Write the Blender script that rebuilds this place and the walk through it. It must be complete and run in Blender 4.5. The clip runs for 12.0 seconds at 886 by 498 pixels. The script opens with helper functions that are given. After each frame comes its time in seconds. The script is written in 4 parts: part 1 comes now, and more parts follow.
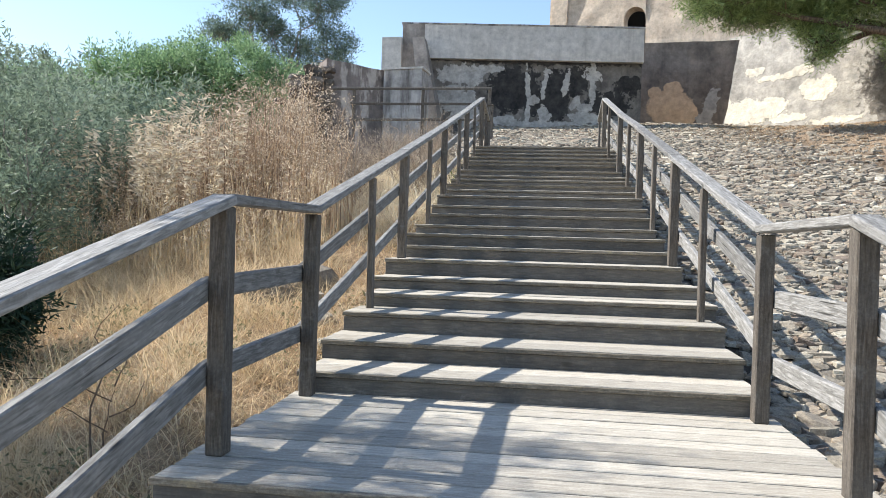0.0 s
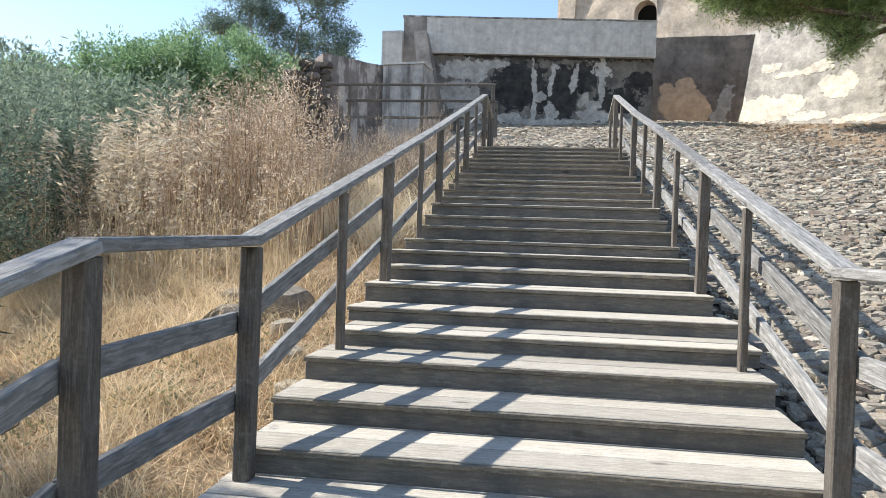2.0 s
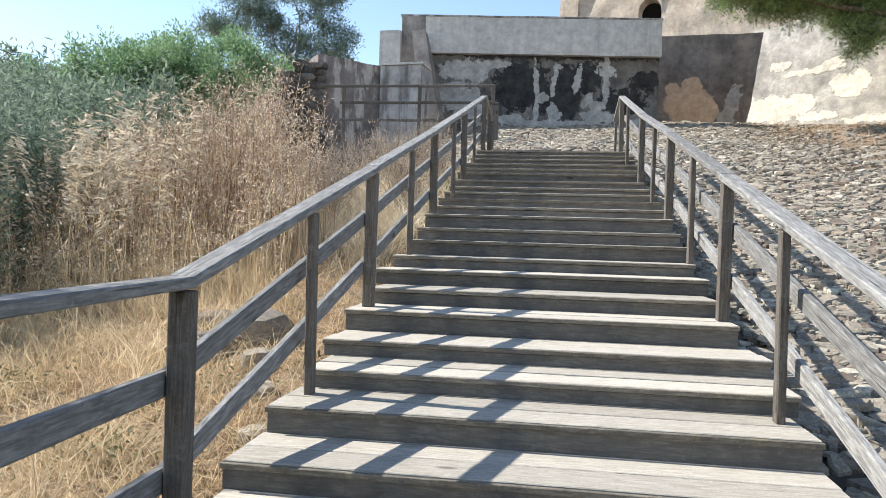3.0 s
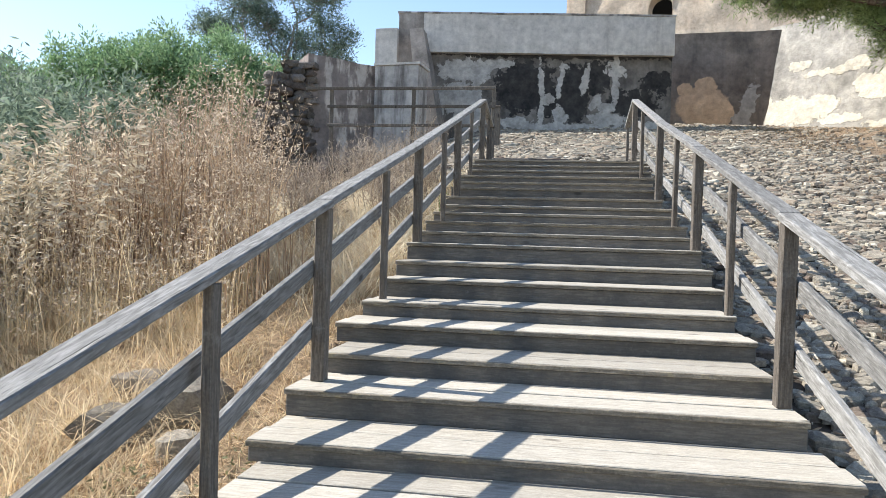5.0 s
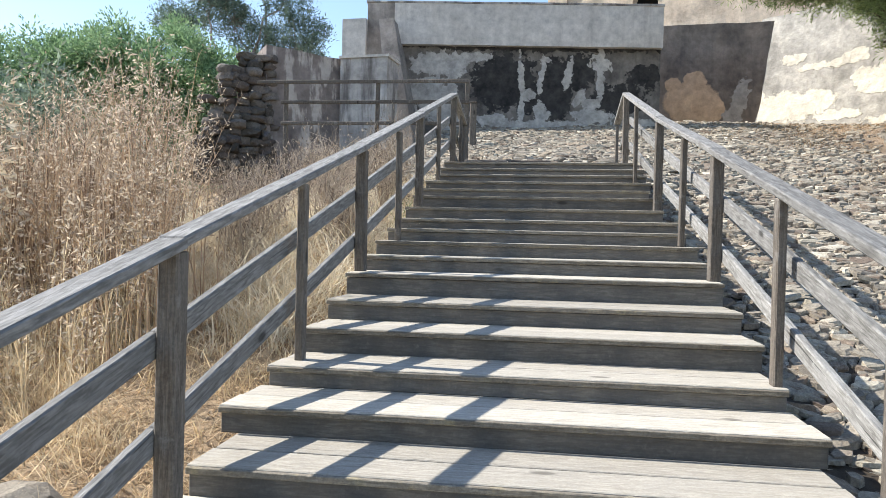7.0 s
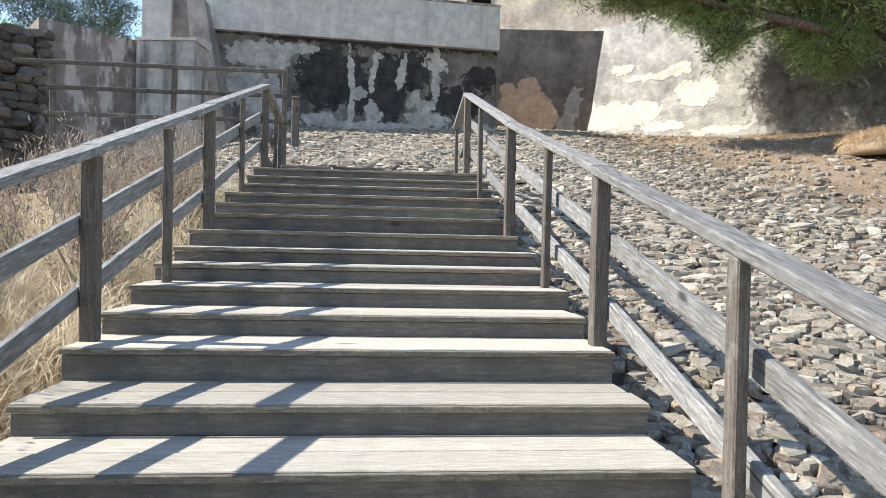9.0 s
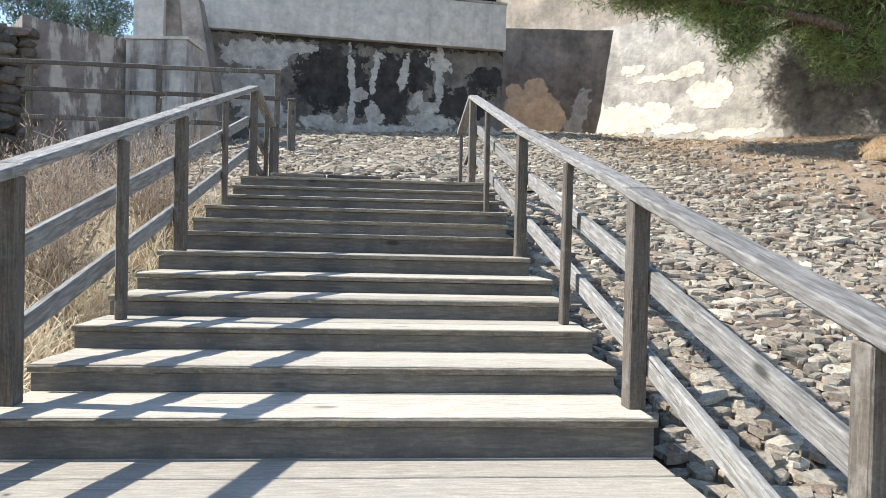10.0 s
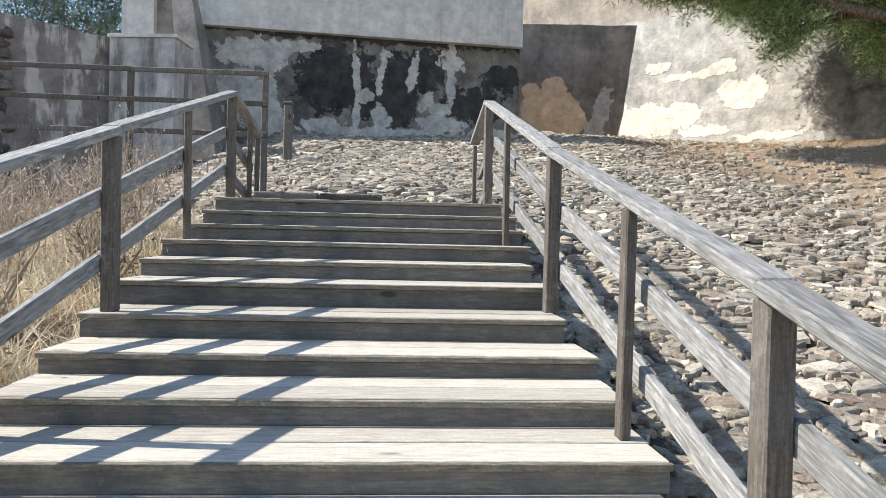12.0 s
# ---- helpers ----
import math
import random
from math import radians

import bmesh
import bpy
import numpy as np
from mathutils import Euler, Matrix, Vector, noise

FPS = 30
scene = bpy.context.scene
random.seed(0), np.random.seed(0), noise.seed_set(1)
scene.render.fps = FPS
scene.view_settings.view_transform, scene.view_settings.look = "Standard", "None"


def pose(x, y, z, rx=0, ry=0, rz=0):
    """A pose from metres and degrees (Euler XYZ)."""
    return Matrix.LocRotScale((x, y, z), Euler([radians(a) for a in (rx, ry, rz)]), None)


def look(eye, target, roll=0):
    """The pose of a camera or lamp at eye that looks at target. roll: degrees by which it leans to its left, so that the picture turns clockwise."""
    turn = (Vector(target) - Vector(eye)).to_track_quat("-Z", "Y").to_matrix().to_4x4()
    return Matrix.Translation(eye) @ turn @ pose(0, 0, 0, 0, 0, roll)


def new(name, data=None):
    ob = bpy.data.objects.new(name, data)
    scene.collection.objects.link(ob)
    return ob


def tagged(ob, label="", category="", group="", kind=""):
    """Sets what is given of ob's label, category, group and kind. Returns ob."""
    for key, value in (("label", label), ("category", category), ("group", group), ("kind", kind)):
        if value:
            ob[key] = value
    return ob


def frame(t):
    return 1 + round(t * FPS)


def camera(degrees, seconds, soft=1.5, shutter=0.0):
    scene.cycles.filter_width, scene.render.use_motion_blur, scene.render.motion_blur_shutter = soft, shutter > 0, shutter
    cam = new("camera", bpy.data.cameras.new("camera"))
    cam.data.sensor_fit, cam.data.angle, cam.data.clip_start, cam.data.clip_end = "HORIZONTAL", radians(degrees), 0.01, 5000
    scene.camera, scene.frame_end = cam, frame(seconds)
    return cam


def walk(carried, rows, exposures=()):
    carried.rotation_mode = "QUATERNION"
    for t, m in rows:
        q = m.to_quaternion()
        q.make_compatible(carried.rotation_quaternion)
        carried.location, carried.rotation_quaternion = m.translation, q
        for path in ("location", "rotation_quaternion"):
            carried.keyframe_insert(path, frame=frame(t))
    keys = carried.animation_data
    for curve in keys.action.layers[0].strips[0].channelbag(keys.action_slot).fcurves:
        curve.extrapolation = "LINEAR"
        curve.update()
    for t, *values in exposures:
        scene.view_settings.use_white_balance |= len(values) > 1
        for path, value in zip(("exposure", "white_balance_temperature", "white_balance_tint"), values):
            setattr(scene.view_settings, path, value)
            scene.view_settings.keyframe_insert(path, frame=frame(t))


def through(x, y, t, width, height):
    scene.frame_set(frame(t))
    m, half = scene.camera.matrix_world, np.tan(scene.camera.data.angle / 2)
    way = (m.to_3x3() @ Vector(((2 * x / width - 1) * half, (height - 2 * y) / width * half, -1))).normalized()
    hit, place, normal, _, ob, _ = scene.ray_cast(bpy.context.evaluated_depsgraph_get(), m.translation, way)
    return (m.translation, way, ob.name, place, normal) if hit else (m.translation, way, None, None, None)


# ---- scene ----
cam = camera(63.2, 12.0, 0.6)
PATH = [
    (0, (0.064, 0.072, 1.553), (-0.21, 2.053, 1.541), 1.7),
    (0.5, (0.108, 0.308, 1.626), (-0.171, 2.288, 1.612), 1.7),
    (1, (0.133, 0.496, 1.665), (-0.151, 2.475, 1.647), 1.8),
    (1.5, (0.071, 0.745, 1.723), (-0.218, 2.724, 1.704), 1.8),
    (2, (0.061, 0.996, 1.755), (-0.23, 2.974, 1.732), 1.9),
    (2.5, (0.086, 1.303, 1.832), (-0.205, 3.282, 1.808), 1.9),
    (3, (0.061, 1.608, 1.9), (-0.239, 3.585, 1.878), 1.7),
    (3.2, (0.043, 1.749, 1.947), (-0.261, 3.726, 1.922), 1.6),
    (4.8, (0.075, 2.664, 2.193), (-0.238, 4.639, 2.164), 1.7),
    (5, (0.061, 2.787, 2.214), (-0.256, 4.762, 2.189), 1.7),
    (5.5, (0.089, 3.065, 2.211), (-0.233, 5.038, 2.184), 1.7),
    (6, (0.126, 3.435, 2.341), (-0.199, 5.408, 2.313), 1.4),
    (6.5, (0.093, 3.838, 2.381), (-0.215, 5.814, 2.35), 1.2),
    (6.7, (0.081, 3.98, 2.397), (-0.218, 5.957, 2.366), 1.2),
    (8.3, (0.048, 5.309, 2.617), (0.07, 7.309, 2.608), 1.4),
    (8.5, (0.064, 5.446, 2.631), (0.145, 7.444, 2.62), 1.2),
    (9, (0.112, 5.765, 2.684), (0.297, 7.756, 2.668), 1.2),
    (9.5, (0.14, 6.093, 2.732), (0.323, 8.085, 2.714), 1.2),
    (10, (0.179, 6.421, 2.842), (0.353, 8.414, 2.827), 1.3),
    (10.5, (0.215, 6.748, 2.949), (0.377, 8.741, 2.934), 1.3),
    (11, (0.214, 7.026, 3.026), (0.368, 9.02, 3.008), 1.3),
    (11.5, (0.26, 7.287, 3.093), (0.406, 9.282, 3.074), 1.4),
    (12, (0.296, 7.595, 3.164), (0.434, 9.59, 3.141), 1.3),
]
walk(cam, [(t, look(eye, target, roll)) for t, eye, target, roll in PATH], [(0.0, 0.97), (6.0, 0.98), (8.5, 1.04), (12.0, 1.03)])

# ---- light ----
SUN = Vector((-1.0, 0.11, 0.97)).normalized()
sun = new("sun", bpy.data.lights.new("sun", "SUN"))
sun.data.energy, sun.data.angle, sun.data.color = 4.5, radians(0.55), (1.0, 0.955, 0.875)
sun.matrix_world = look((0, 0, 40), Vector((0, 0, 40)) - SUN)
world = bpy.data.worlds.new("sky")
scene.world = world
world.use_nodes = True
wn = world.node_tree.nodes
sky = wn.new("ShaderNodeTexSky")
sky.sky_type, sky.sun_disc = "NISHITA", False
sky.sun_elevation = math.asin(SUN.z)
sky.sun_rotation = math.atan2(SUN.x, SUN.y)
sky.dust_density, sky.air_density, sky.ozone_density = 0.3, 1.0, 0.9
world.node_tree.links.new(sky.outputs[0], wn["Background"].inputs[0])
wn["Background"].inputs[1].default_value = 0.129

# ---- materials ----


def mat(name, rough=0.85, metal=0.0):
    m = bpy.data.materials.new(name)
    m.use_nodes = True
    b = m.node_tree.nodes["Principled BSDF"]
    b.inputs["Roughness"].default_value = rough
    b.inputs["Metallic"].default_value = metal
    b.inputs["Specular IOR Level"].default_value = 0.3
    return m, m.node_tree, b


def node(tree, kind, ins=(), **props):
    n = tree.nodes.new("ShaderNode" + kind)
    for k, v in props.items():
        setattr(n, k, v)
    for k, v in dict(ins).items():
        if isinstance(v, bpy.types.NodeSocket):
            tree.links.new(v, n.inputs[k])
        else:
            n.inputs[k].default_value = v
    return n


def coords(tree, scale=(1, 1, 1), which="Object", shift=None):
    tc = node(tree, "TexCoord")
    src = tc.outputs[which]
    if shift is not None:
        src = node(tree, "VectorMath", {0: src, 1: shift}, operation="ADD").outputs[0]
    return node(tree, "Mapping", {"Vector": src, "Scale": scale}).outputs[0]


def noise_tex(tree, vec, scale, detail=6, rough=0.6, dist=0.0):
    return node(tree, "TexNoise", {"Vector": vec, "Scale": scale, "Detail": detail, "Roughness": rough, "Distortion": dist})


def ramp(tree, fac, *stops):
    r = node(tree, "ValToRGB", {"Fac": fac})
    e = r.color_ramp.elements
    while len(e) < len(stops):
        e.new(0.5)
    for el, (p, c) in zip(e, stops):
        el.position, el.color = p, (*c, 1) if len(c) == 3 else c
    return r.outputs[0]


def mix(tree, fac, a, b, blend="MIX"):
    n = node(tree, "Mix", data_type="RGBA", blend_type=blend)
    for idx, v in ((0, fac), (6, a), (7, b)):
        if isinstance(v, bpy.types.NodeSocket):
            tree.links.new(v, n.inputs[idx])
        elif idx:
            n.inputs[idx].default_value = (*v, 1)
        else:
            n.inputs[idx].default_value = v
    return n.outputs[2]


def math_node(tree, op, a, b=0.5):
    return node(tree, "Math", {0: a, 1: b}, operation=op).outputs[0]


def bump(tree, bsdf, height, strength=0.4, distance=0.01, normal=None):
    b = node(tree, "Bump", {"Height": height, "Strength": strength, "Distance": distance})
    if normal is not None:
        tree.links.new(normal, b.inputs["Normal"])
    tree.links.new(b.outputs[0], bsdf.inputs["Normal"])
    return b.outputs[0]


def wood(name, dark, light, stain, axis=0, worn=0.5, cracks=0.8, spots=None, fine_amount=0.8, knots=0.85, grain=9, rings=0.55):
    m, t, b = mat(name, 0.8)
    info = node(t, "ObjectInfo")
    shift = node(t, "CombineXYZ", {0: math_node(t, "MULTIPLY", info.outputs["Random"], 37.0), 1: math_node(t, "MULTIPLY", info.outputs["Random"], 11.0), 2: 0.0}).outputs[0]
    sc = [30.0, 30.0, 30.0]
    sc[axis] = 3.2
    g = noise_tex(t, coords(t, sc, shift=shift), 2.4, grain, 0.7 if grain > 6 else 0.55, 0.6)
    big = noise_tex(t, coords(t, (1, 1, 1), shift=shift), 3.4, 7, 0.68)
    sc2 = [11.0, 11.0, 11.0]
    sc2[axis] = 1.1
    wv = node(t, "TexWave", {"Vector": coords(t, sc2, shift=shift), "Scale": 1.7, "Distortion": 9.0, "Detail": 4.0, "Detail Scale": 1.6, "Detail Roughness": 0.65})
    base = ramp(t, g.outputs[0], (0.38, dark), (0.5, [(p + q) / 2 for p, q in zip(dark, light)]), (0.62, light))
    base = mix(t, ramp(t, wv.outputs["Fac"], (0.0, (rings,) * 3), (0.35, (0, 0, 0))), base, dark)
    base = mix(t, ramp(t, big.outputs[0], (0.45, (0, 0, 0)), (0.62, (worn, worn, worn))), base, stain)
    # checks and cracks along the grain
    sc3 = [34.0, 34.0, 34.0]
    sc3[axis] = 0.7
    ck = noise_tex(t, coords(t, sc3, shift=shift), 1.6, 3, 0.5, 0.2)
    crack = ramp(t, ck.outputs[0], (0.28, (cracks,) * 3), (0.33, (0, 0, 0)))
    base = mix(t, crack, base, [v * 0.3 for v in dark])
    lich = noise_tex(t, coords(t, (1, 1, 1), shift=shift), 17, 6, 0.7)
    base = mix(t, ramp(t, lich.outputs[0], (0.60, (0, 0, 0)), (0.70, (0.45, 0.45, 0.45))), base, [min(1, v * 1.25) for v in light])
    if spots:
        base = mix(t, ramp(t, noise_tex(t, coords(t, (1, 1, 1), shift=shift), 8, 5, 0.65).outputs[0], (0.58, (0, 0, 0)), (0.66, (0.75, 0.75, 0.75))), base, spots)
    fine = noise_tex(t, coords(t, (1, 1, 1), shift=shift), 75, 5, 0.7)
    base = mix(t, fine_amount, base, ramp(t, fine.outputs[0], (0.3, (0.66, 0.66, 0.66)), (0.7, (1.28, 1.28, 1.28))), "MULTIPLY")
    kn = node(t, "TexVoronoi", {"Vector": coords(t, [4.0 if k != axis else 1.6 for k in range(3)], shift=shift), "Scale": 1.0})
    base = mix(t, ramp(t, kn.outputs["Distance"], (0.055, (knots,) * 3), (0.10, (0, 0, 0))), base, [v * 0.3 for v in dark])
    hue = node(t, "HueSaturation", {"Color": base, "Value": node(t, "MapRange", {0: info.outputs["Random"], 3: 0.78, 4: 1.18}).outputs[0]})
    t.links.new(hue.outputs[0], b.inputs["Base Color"])
    relief = math_node(t, "SUBTRACT", math_node(t, "ADD", g.outputs[0], math_node(t, "MULTIPLY", wv.outputs["Fac"], 0.4)), math_node(t, "MULTIPLY", crack, 0.8))
    bump(t, b, relief, 0.7, 0.005)
    return m


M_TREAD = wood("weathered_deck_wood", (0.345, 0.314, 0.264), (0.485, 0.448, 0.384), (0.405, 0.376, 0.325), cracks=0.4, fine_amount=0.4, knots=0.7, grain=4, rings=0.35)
# deck wood made darker: the shade on the risers is put into this colour
M_RISER = wood("shaded_riser_wood", (0.118, 0.108, 0.096), (0.18, 0.165, 0.147), (0.09, 0.086, 0.083), worn=0.8, cracks=0.2, fine_amount=0.35, grain=4)
M_NOSE = wood("brown_nosing_wood", (0.125, 0.108, 0.085), (0.29, 0.255, 0.2), (0.18, 0.165, 0.14), spots=(0.27, 0.235, 0.155))
M_POST = wood("weathered_post_wood", (0.08, 0.067, 0.055), (0.175, 0.152, 0.128), (0.13, 0.117, 0.104), axis=2, cracks=0.6, spots=(0.19, 0.175, 0.158))
M_RAIL = wood("weathered_rail_wood", (0.135, 0.13, 0.122), (0.30, 0.293, 0.281), (0.225, 0.221, 0.214), worn=0.5, cracks=0.85, fine_amount=0.35, grain=6, rings=0.4)

# ---- mesh helpers ----


def box_mesh(name, sx, sy, sz, bev=0.004, seg=1):
    """A bevelled board centred on its own origin."""
    bm = bmesh.new()
    bmesh.ops.create_cube(bm, size=1.0)
    bmesh.ops.scale(bm, vec=(sx, sy, sz), verts=bm.verts)
    if bev:
        bmesh.ops.bevel(bm, geom=bm.edges[:], offset=bev, segments=seg, affect="EDGES", profile=0.6)
    me = bpy.data.meshes.new(name)
    bm.to_mesh(me)
    bm.free()
    return me


def part_mesh(name, me, material, parent=None, label="", m=None):
    ob = new(name, me)
    if material and not me.materials:
        me.materials.append(material)
    if parent is not None:
        ob.parent = parent
    if m is not None:
        ob.matrix_local = m
    if label:
        tagged(ob, label)
    return ob


def part(name, bm, material, parent=None, label="", m=None, smooth=False):
    me = bpy.data.meshes.new(name)
    bm.to_mesh(me)
    bm.free()
    if smooth:
        for p in me.polygons:
            p.use_smooth = True
    return part_mesh(name, me, material, parent, label, m)


def raw(name, verts, faces, material, parent=None, smooth=False):
    me = bpy.data.meshes.new(name)
    me.from_pydata(verts, [], faces)
    me.update()
    if smooth:
        for p in me.polygons:
            p.use_smooth = True
    return part_mesh(name, me, material, parent)


def beam(name, a, b, width, height, material, parent, label="", bev=0.006):
    """A board from a to b, its length on local x, height upright."""
    a, b = Vector(a), Vector(b)
    d = b - a
    me = box_mesh(name, d.length, width, height, bev)
    yaw, pitch = math.atan2(d.y, d.x), math.atan2(d.z, math.hypot(d.x, d.y))
    m = Matrix.Translation((a + b) / 2) @ Euler((0, -pitch, yaw)).to_matrix().to_4x4()
    return part_mesh(name, me, material, parent, label, m)


def smooth01(a, b, v):
    k = np.clip((v - a) / (b - a), 0, 1)
    return k * k * (3 - 2 * k)


# ---- ground ----
def ground_z(x, y):
    x, y = np.asarray(x, float), np.asarray(y, float)
    z = 2.1 + 0.27 * (np.minimum(y, 19.0) - 10.8) + 0.26 * np.clip(y - 19, 0, 4) + 0.2 * np.clip(y - 23, 0, 7)
    z = np.where(y < -6, 2.1 + 0.27 * (-6 - 10.8) + 0.10 * (np.maximum(y, -60) + 6), z)
    z = z + 0.26 * np.exp(-((x / 1.7) ** 2)) * smooth01(13.6, 14.8, y) * (1 - smooth01(16, 20, y))
    left = np.clip(-2.4 - x, 0, 60)
    z = z - 0.16 * np.minimum(left, 4) - 0.30 * np.clip(left - 4, 0, 22)
    z = z - 0.10 * np.clip(-x - 1.5, 0, 2.5) * smooth01(12, 16, y)
    z = z + 0.28 * smooth01(5.6, 7.8, x) * smooth01(13.0, 17.5, y) * (1 - smooth01(20, 24, y))
    right = np.clip(x - 8.2, 0, 30)
    z = z + 0.10 * np.minimum(right, 6)
    return z


# ---- stairs ----
NOSE_Y, NOSE_Z, TREAD, RISE, STEPS = 4.07, 0.686, 0.46, 0.1224, 23
XL, XR = -1.21, 1.165
UNEVEN = {3: 0.015, 5: -0.02, 9: -0.02, 12: 0.03, 13: 0.02, 14: 0.012, 16: -0.019, 17: -0.012, 18: 0.01, 23: 0.012}


def nose(n):
    """Front edge of tread n; tread 0 is the landing."""
    if n >= 1:
        return NOSE_Y + TREAD * (n - 1), NOSE_Z + RISE * n + UNEVEN.get(n, 0.0)
    return NOSE_Y - 1.54 + TREAD * n, NOSE_Z + RISE * n


# heights of the top rails at the posts that carry their joints: (y, z)
RAIL_LEFT = [(-13.0, -2.46), (2.82, 1.71), (3.975, 1.73), (6.6, 2.40), (9.32, 3.096), (11.5, 3.71), (14.35, 4.48)]
RAIL_RIGHT = [(-13.0, -2.5), (2.82, 1.685), (3.975, 1.682), (6.64, 2.385), (9.3, 3.07), (11.77, 3.705), (14.35, 4.475)]


def rail_z(y, side):
    table = RAIL_LEFT if side < 0 else RAIL_RIGHT
    return float(np.interp(y, [p for p, _ in table], [q for _, q in table]))


# ends of the treads, where they stand out from or behind the rest
END_LEFT = {1: -1.31, 2: -1.317, 3: -1.308, 5: -1.322, 6: -1.323, 7: -1.262, 10: -1.271, 11: -1.277, 12: -1.284, 13: -1.278, 14: -1.291, 16: -1.30, 17: -1.313, 23: -1.308}
END_RIGHT = {1: 1.27, 2: 1.265, 3: 1.268, 6: 1.239, 7: 1.20, 8: 1.237, 10: 1.242, 11: 1.255, 12: 1.256, 13: 1.247, 14: 1.284, 15: 1.28, 16: 1.285, 23: 1.286}

rng = random.Random(4)
stairs = tagged(new("wooden_staircase"), "long weathered grey wooden outdoor staircase with plank treads", "staircase")
for n in range(-13, STEPS + 1):
    y0, z0 = nose(n)
    y1 = nose(n + 1)[0] if n < STEPS else y0 + 0.5
    fall = z0 - nose(n - 1)[1]
    left = -1.30 + rng.uniform(-0.05, 0.04)
    right = 1.27 + rng.uniform(-0.05, 0.09)
    left, right = END_LEFT.get(n, left), END_RIGHT.get(n, right)
    if n == 0:
        left, right = -1.32, 1.3
    mid, wide, deep = (left + right) / 2, right - left, y1 - y0
    count = 2 if n else round(deep / 0.145)
    step = (deep + 0.012) / count
    for k in range(count):
        w = step - 0.013
        jit = rng.uniform(-0.0025, 0.0025)
        me = box_mesh("plank", wide + rng.uniform(-0.02, 0.02), w, 0.032, 0.004)
        if k:
            part_mesh("joint_strip", box_mesh("joint_strip", wide - 0.03, 0.017, 0.02, 0.0), M_RISER, stairs, "", pose(mid, y0 + step * k - 0.012, z0 - 0.036))
        part_mesh("plank", me, M_TREAD, stairs, "", pose(mid, y0 + step * (k + 0.5) - 0.012, z0 - 0.016 + jit, 0, 0, rng.uniform(-0.08, 0.08)))
    part_mesh("nosing", box_mesh("nosing", wide, 0.022, 0.026, 0.003), M_NOSE, stairs, "", pose(mid, y0 - 0.0225, z0 - 0.017))
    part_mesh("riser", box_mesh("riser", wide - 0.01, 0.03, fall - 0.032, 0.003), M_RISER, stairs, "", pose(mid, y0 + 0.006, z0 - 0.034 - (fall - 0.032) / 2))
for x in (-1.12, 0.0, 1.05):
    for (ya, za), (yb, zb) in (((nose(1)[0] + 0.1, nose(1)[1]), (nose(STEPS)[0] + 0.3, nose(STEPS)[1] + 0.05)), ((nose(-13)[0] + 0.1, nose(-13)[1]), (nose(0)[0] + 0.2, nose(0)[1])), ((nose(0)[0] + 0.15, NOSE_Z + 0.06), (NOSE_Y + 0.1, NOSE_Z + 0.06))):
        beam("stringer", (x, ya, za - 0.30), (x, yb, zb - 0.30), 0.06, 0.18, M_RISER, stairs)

# ---- handrails ----
THICK, THIN = 0.076, 0.044


def handrail(side, posts, label):
    """posts: (x, y, base, width); the thick ones carry the joints of the rails."""
    rail = tagged(new("handrail"), label, "handrail", "staircase handrails")
    for x, y, base, w in posts:
        top = rail_z(y, side) - 0.03 - 0.2 * max(0.0, y - 14.36)
        depth = 0.082 if w > 0.05 else 0.07
        me = box_mesh("post", w, depth, top - base, 0.006)
        part_mesh("post", me, M_POST, rail, "", pose(x, y, (top + base) / 2, rng.uniform(-0.3, 0.3), rng.uniform(-0.4, 0.4), rng.uniform(-2, 2)))
    joints = [(x, y) for x, y, _, w in posts if w > 0.05 or y > 15.4]
    for (xa, a), (xb, b) in zip(joints, joints[1:]):
        za, zb = (rail_z(v, side) - 0.2 * max(0.0, v - 14.36) for v in (a, b))
        beam("top_rail", (xa, a - 0.01, za), (xb, b + 0.012, zb), 0.105, 0.042, M_RAIL, rail)
        for drop in (0.36, 0.70):
            o = side * (0.039 + 0.022)
            beam("middle_rail", (xa + o, a, za - drop), (xb + o, b - 0.004, zb - drop), 0.04, 0.092, M_RAIL, rail)
    return rail


def step_top(y):
    n = max(k for k in range(-13, STEPS + 1) if nose(k)[0] <= y)
    return nose(n)[1]


def posts_for(rows):
    return [(x, y, step_top(y) - 0.002 if y < 14.6 else float(ground_z(x, y)) - 0.1, w) for x, y, w in rows]


LOWER = [(-3.2, THICK), (-1.9, THIN), (-0.6, THICK), (0.9, THIN)]
LEFT = [(-1.21, 2.82, THICK), (-1.22, 3.975, THICK), (-1.19, 5.27, THIN), (-1.22, 6.6, THICK), (-1.2, 7.93, THIN), (-1.235, 9.32, THICK), (-1.16, 10.3, THIN), (-1.19, 11.5, THICK), (-1.212, 12.97, THIN), (-1.21, 14.35, THICK), (-1.19, 15.1, THIN), (-1.19, 15.5, THIN)]
RIGHT = [(1.2, 2.82, THICK), (1.2, 3.975, THICK), (1.165, 5.28, THIN), (1.2, 6.64, THICK), (1.19, 7.82, THIN), (1.232, 9.3, THICK), (1.203, 10.33, THIN), (1.225, 11.77, THICK), (1.17, 13.2, THIN), (1.17, 14.35, THICK), (1.17, 15.5, THIN)]
handrail(-1, posts_for([(XL, y, w) for y, w in LOWER] + LEFT), "weathered grey wooden handrail on square posts beside dry grass")
handrail(1, posts_for([(XR, y, w) for y, w in LOWER] + RIGHT), "weathered grey wooden handrail on square posts beside cobbles")

# ---- fast meshes ----


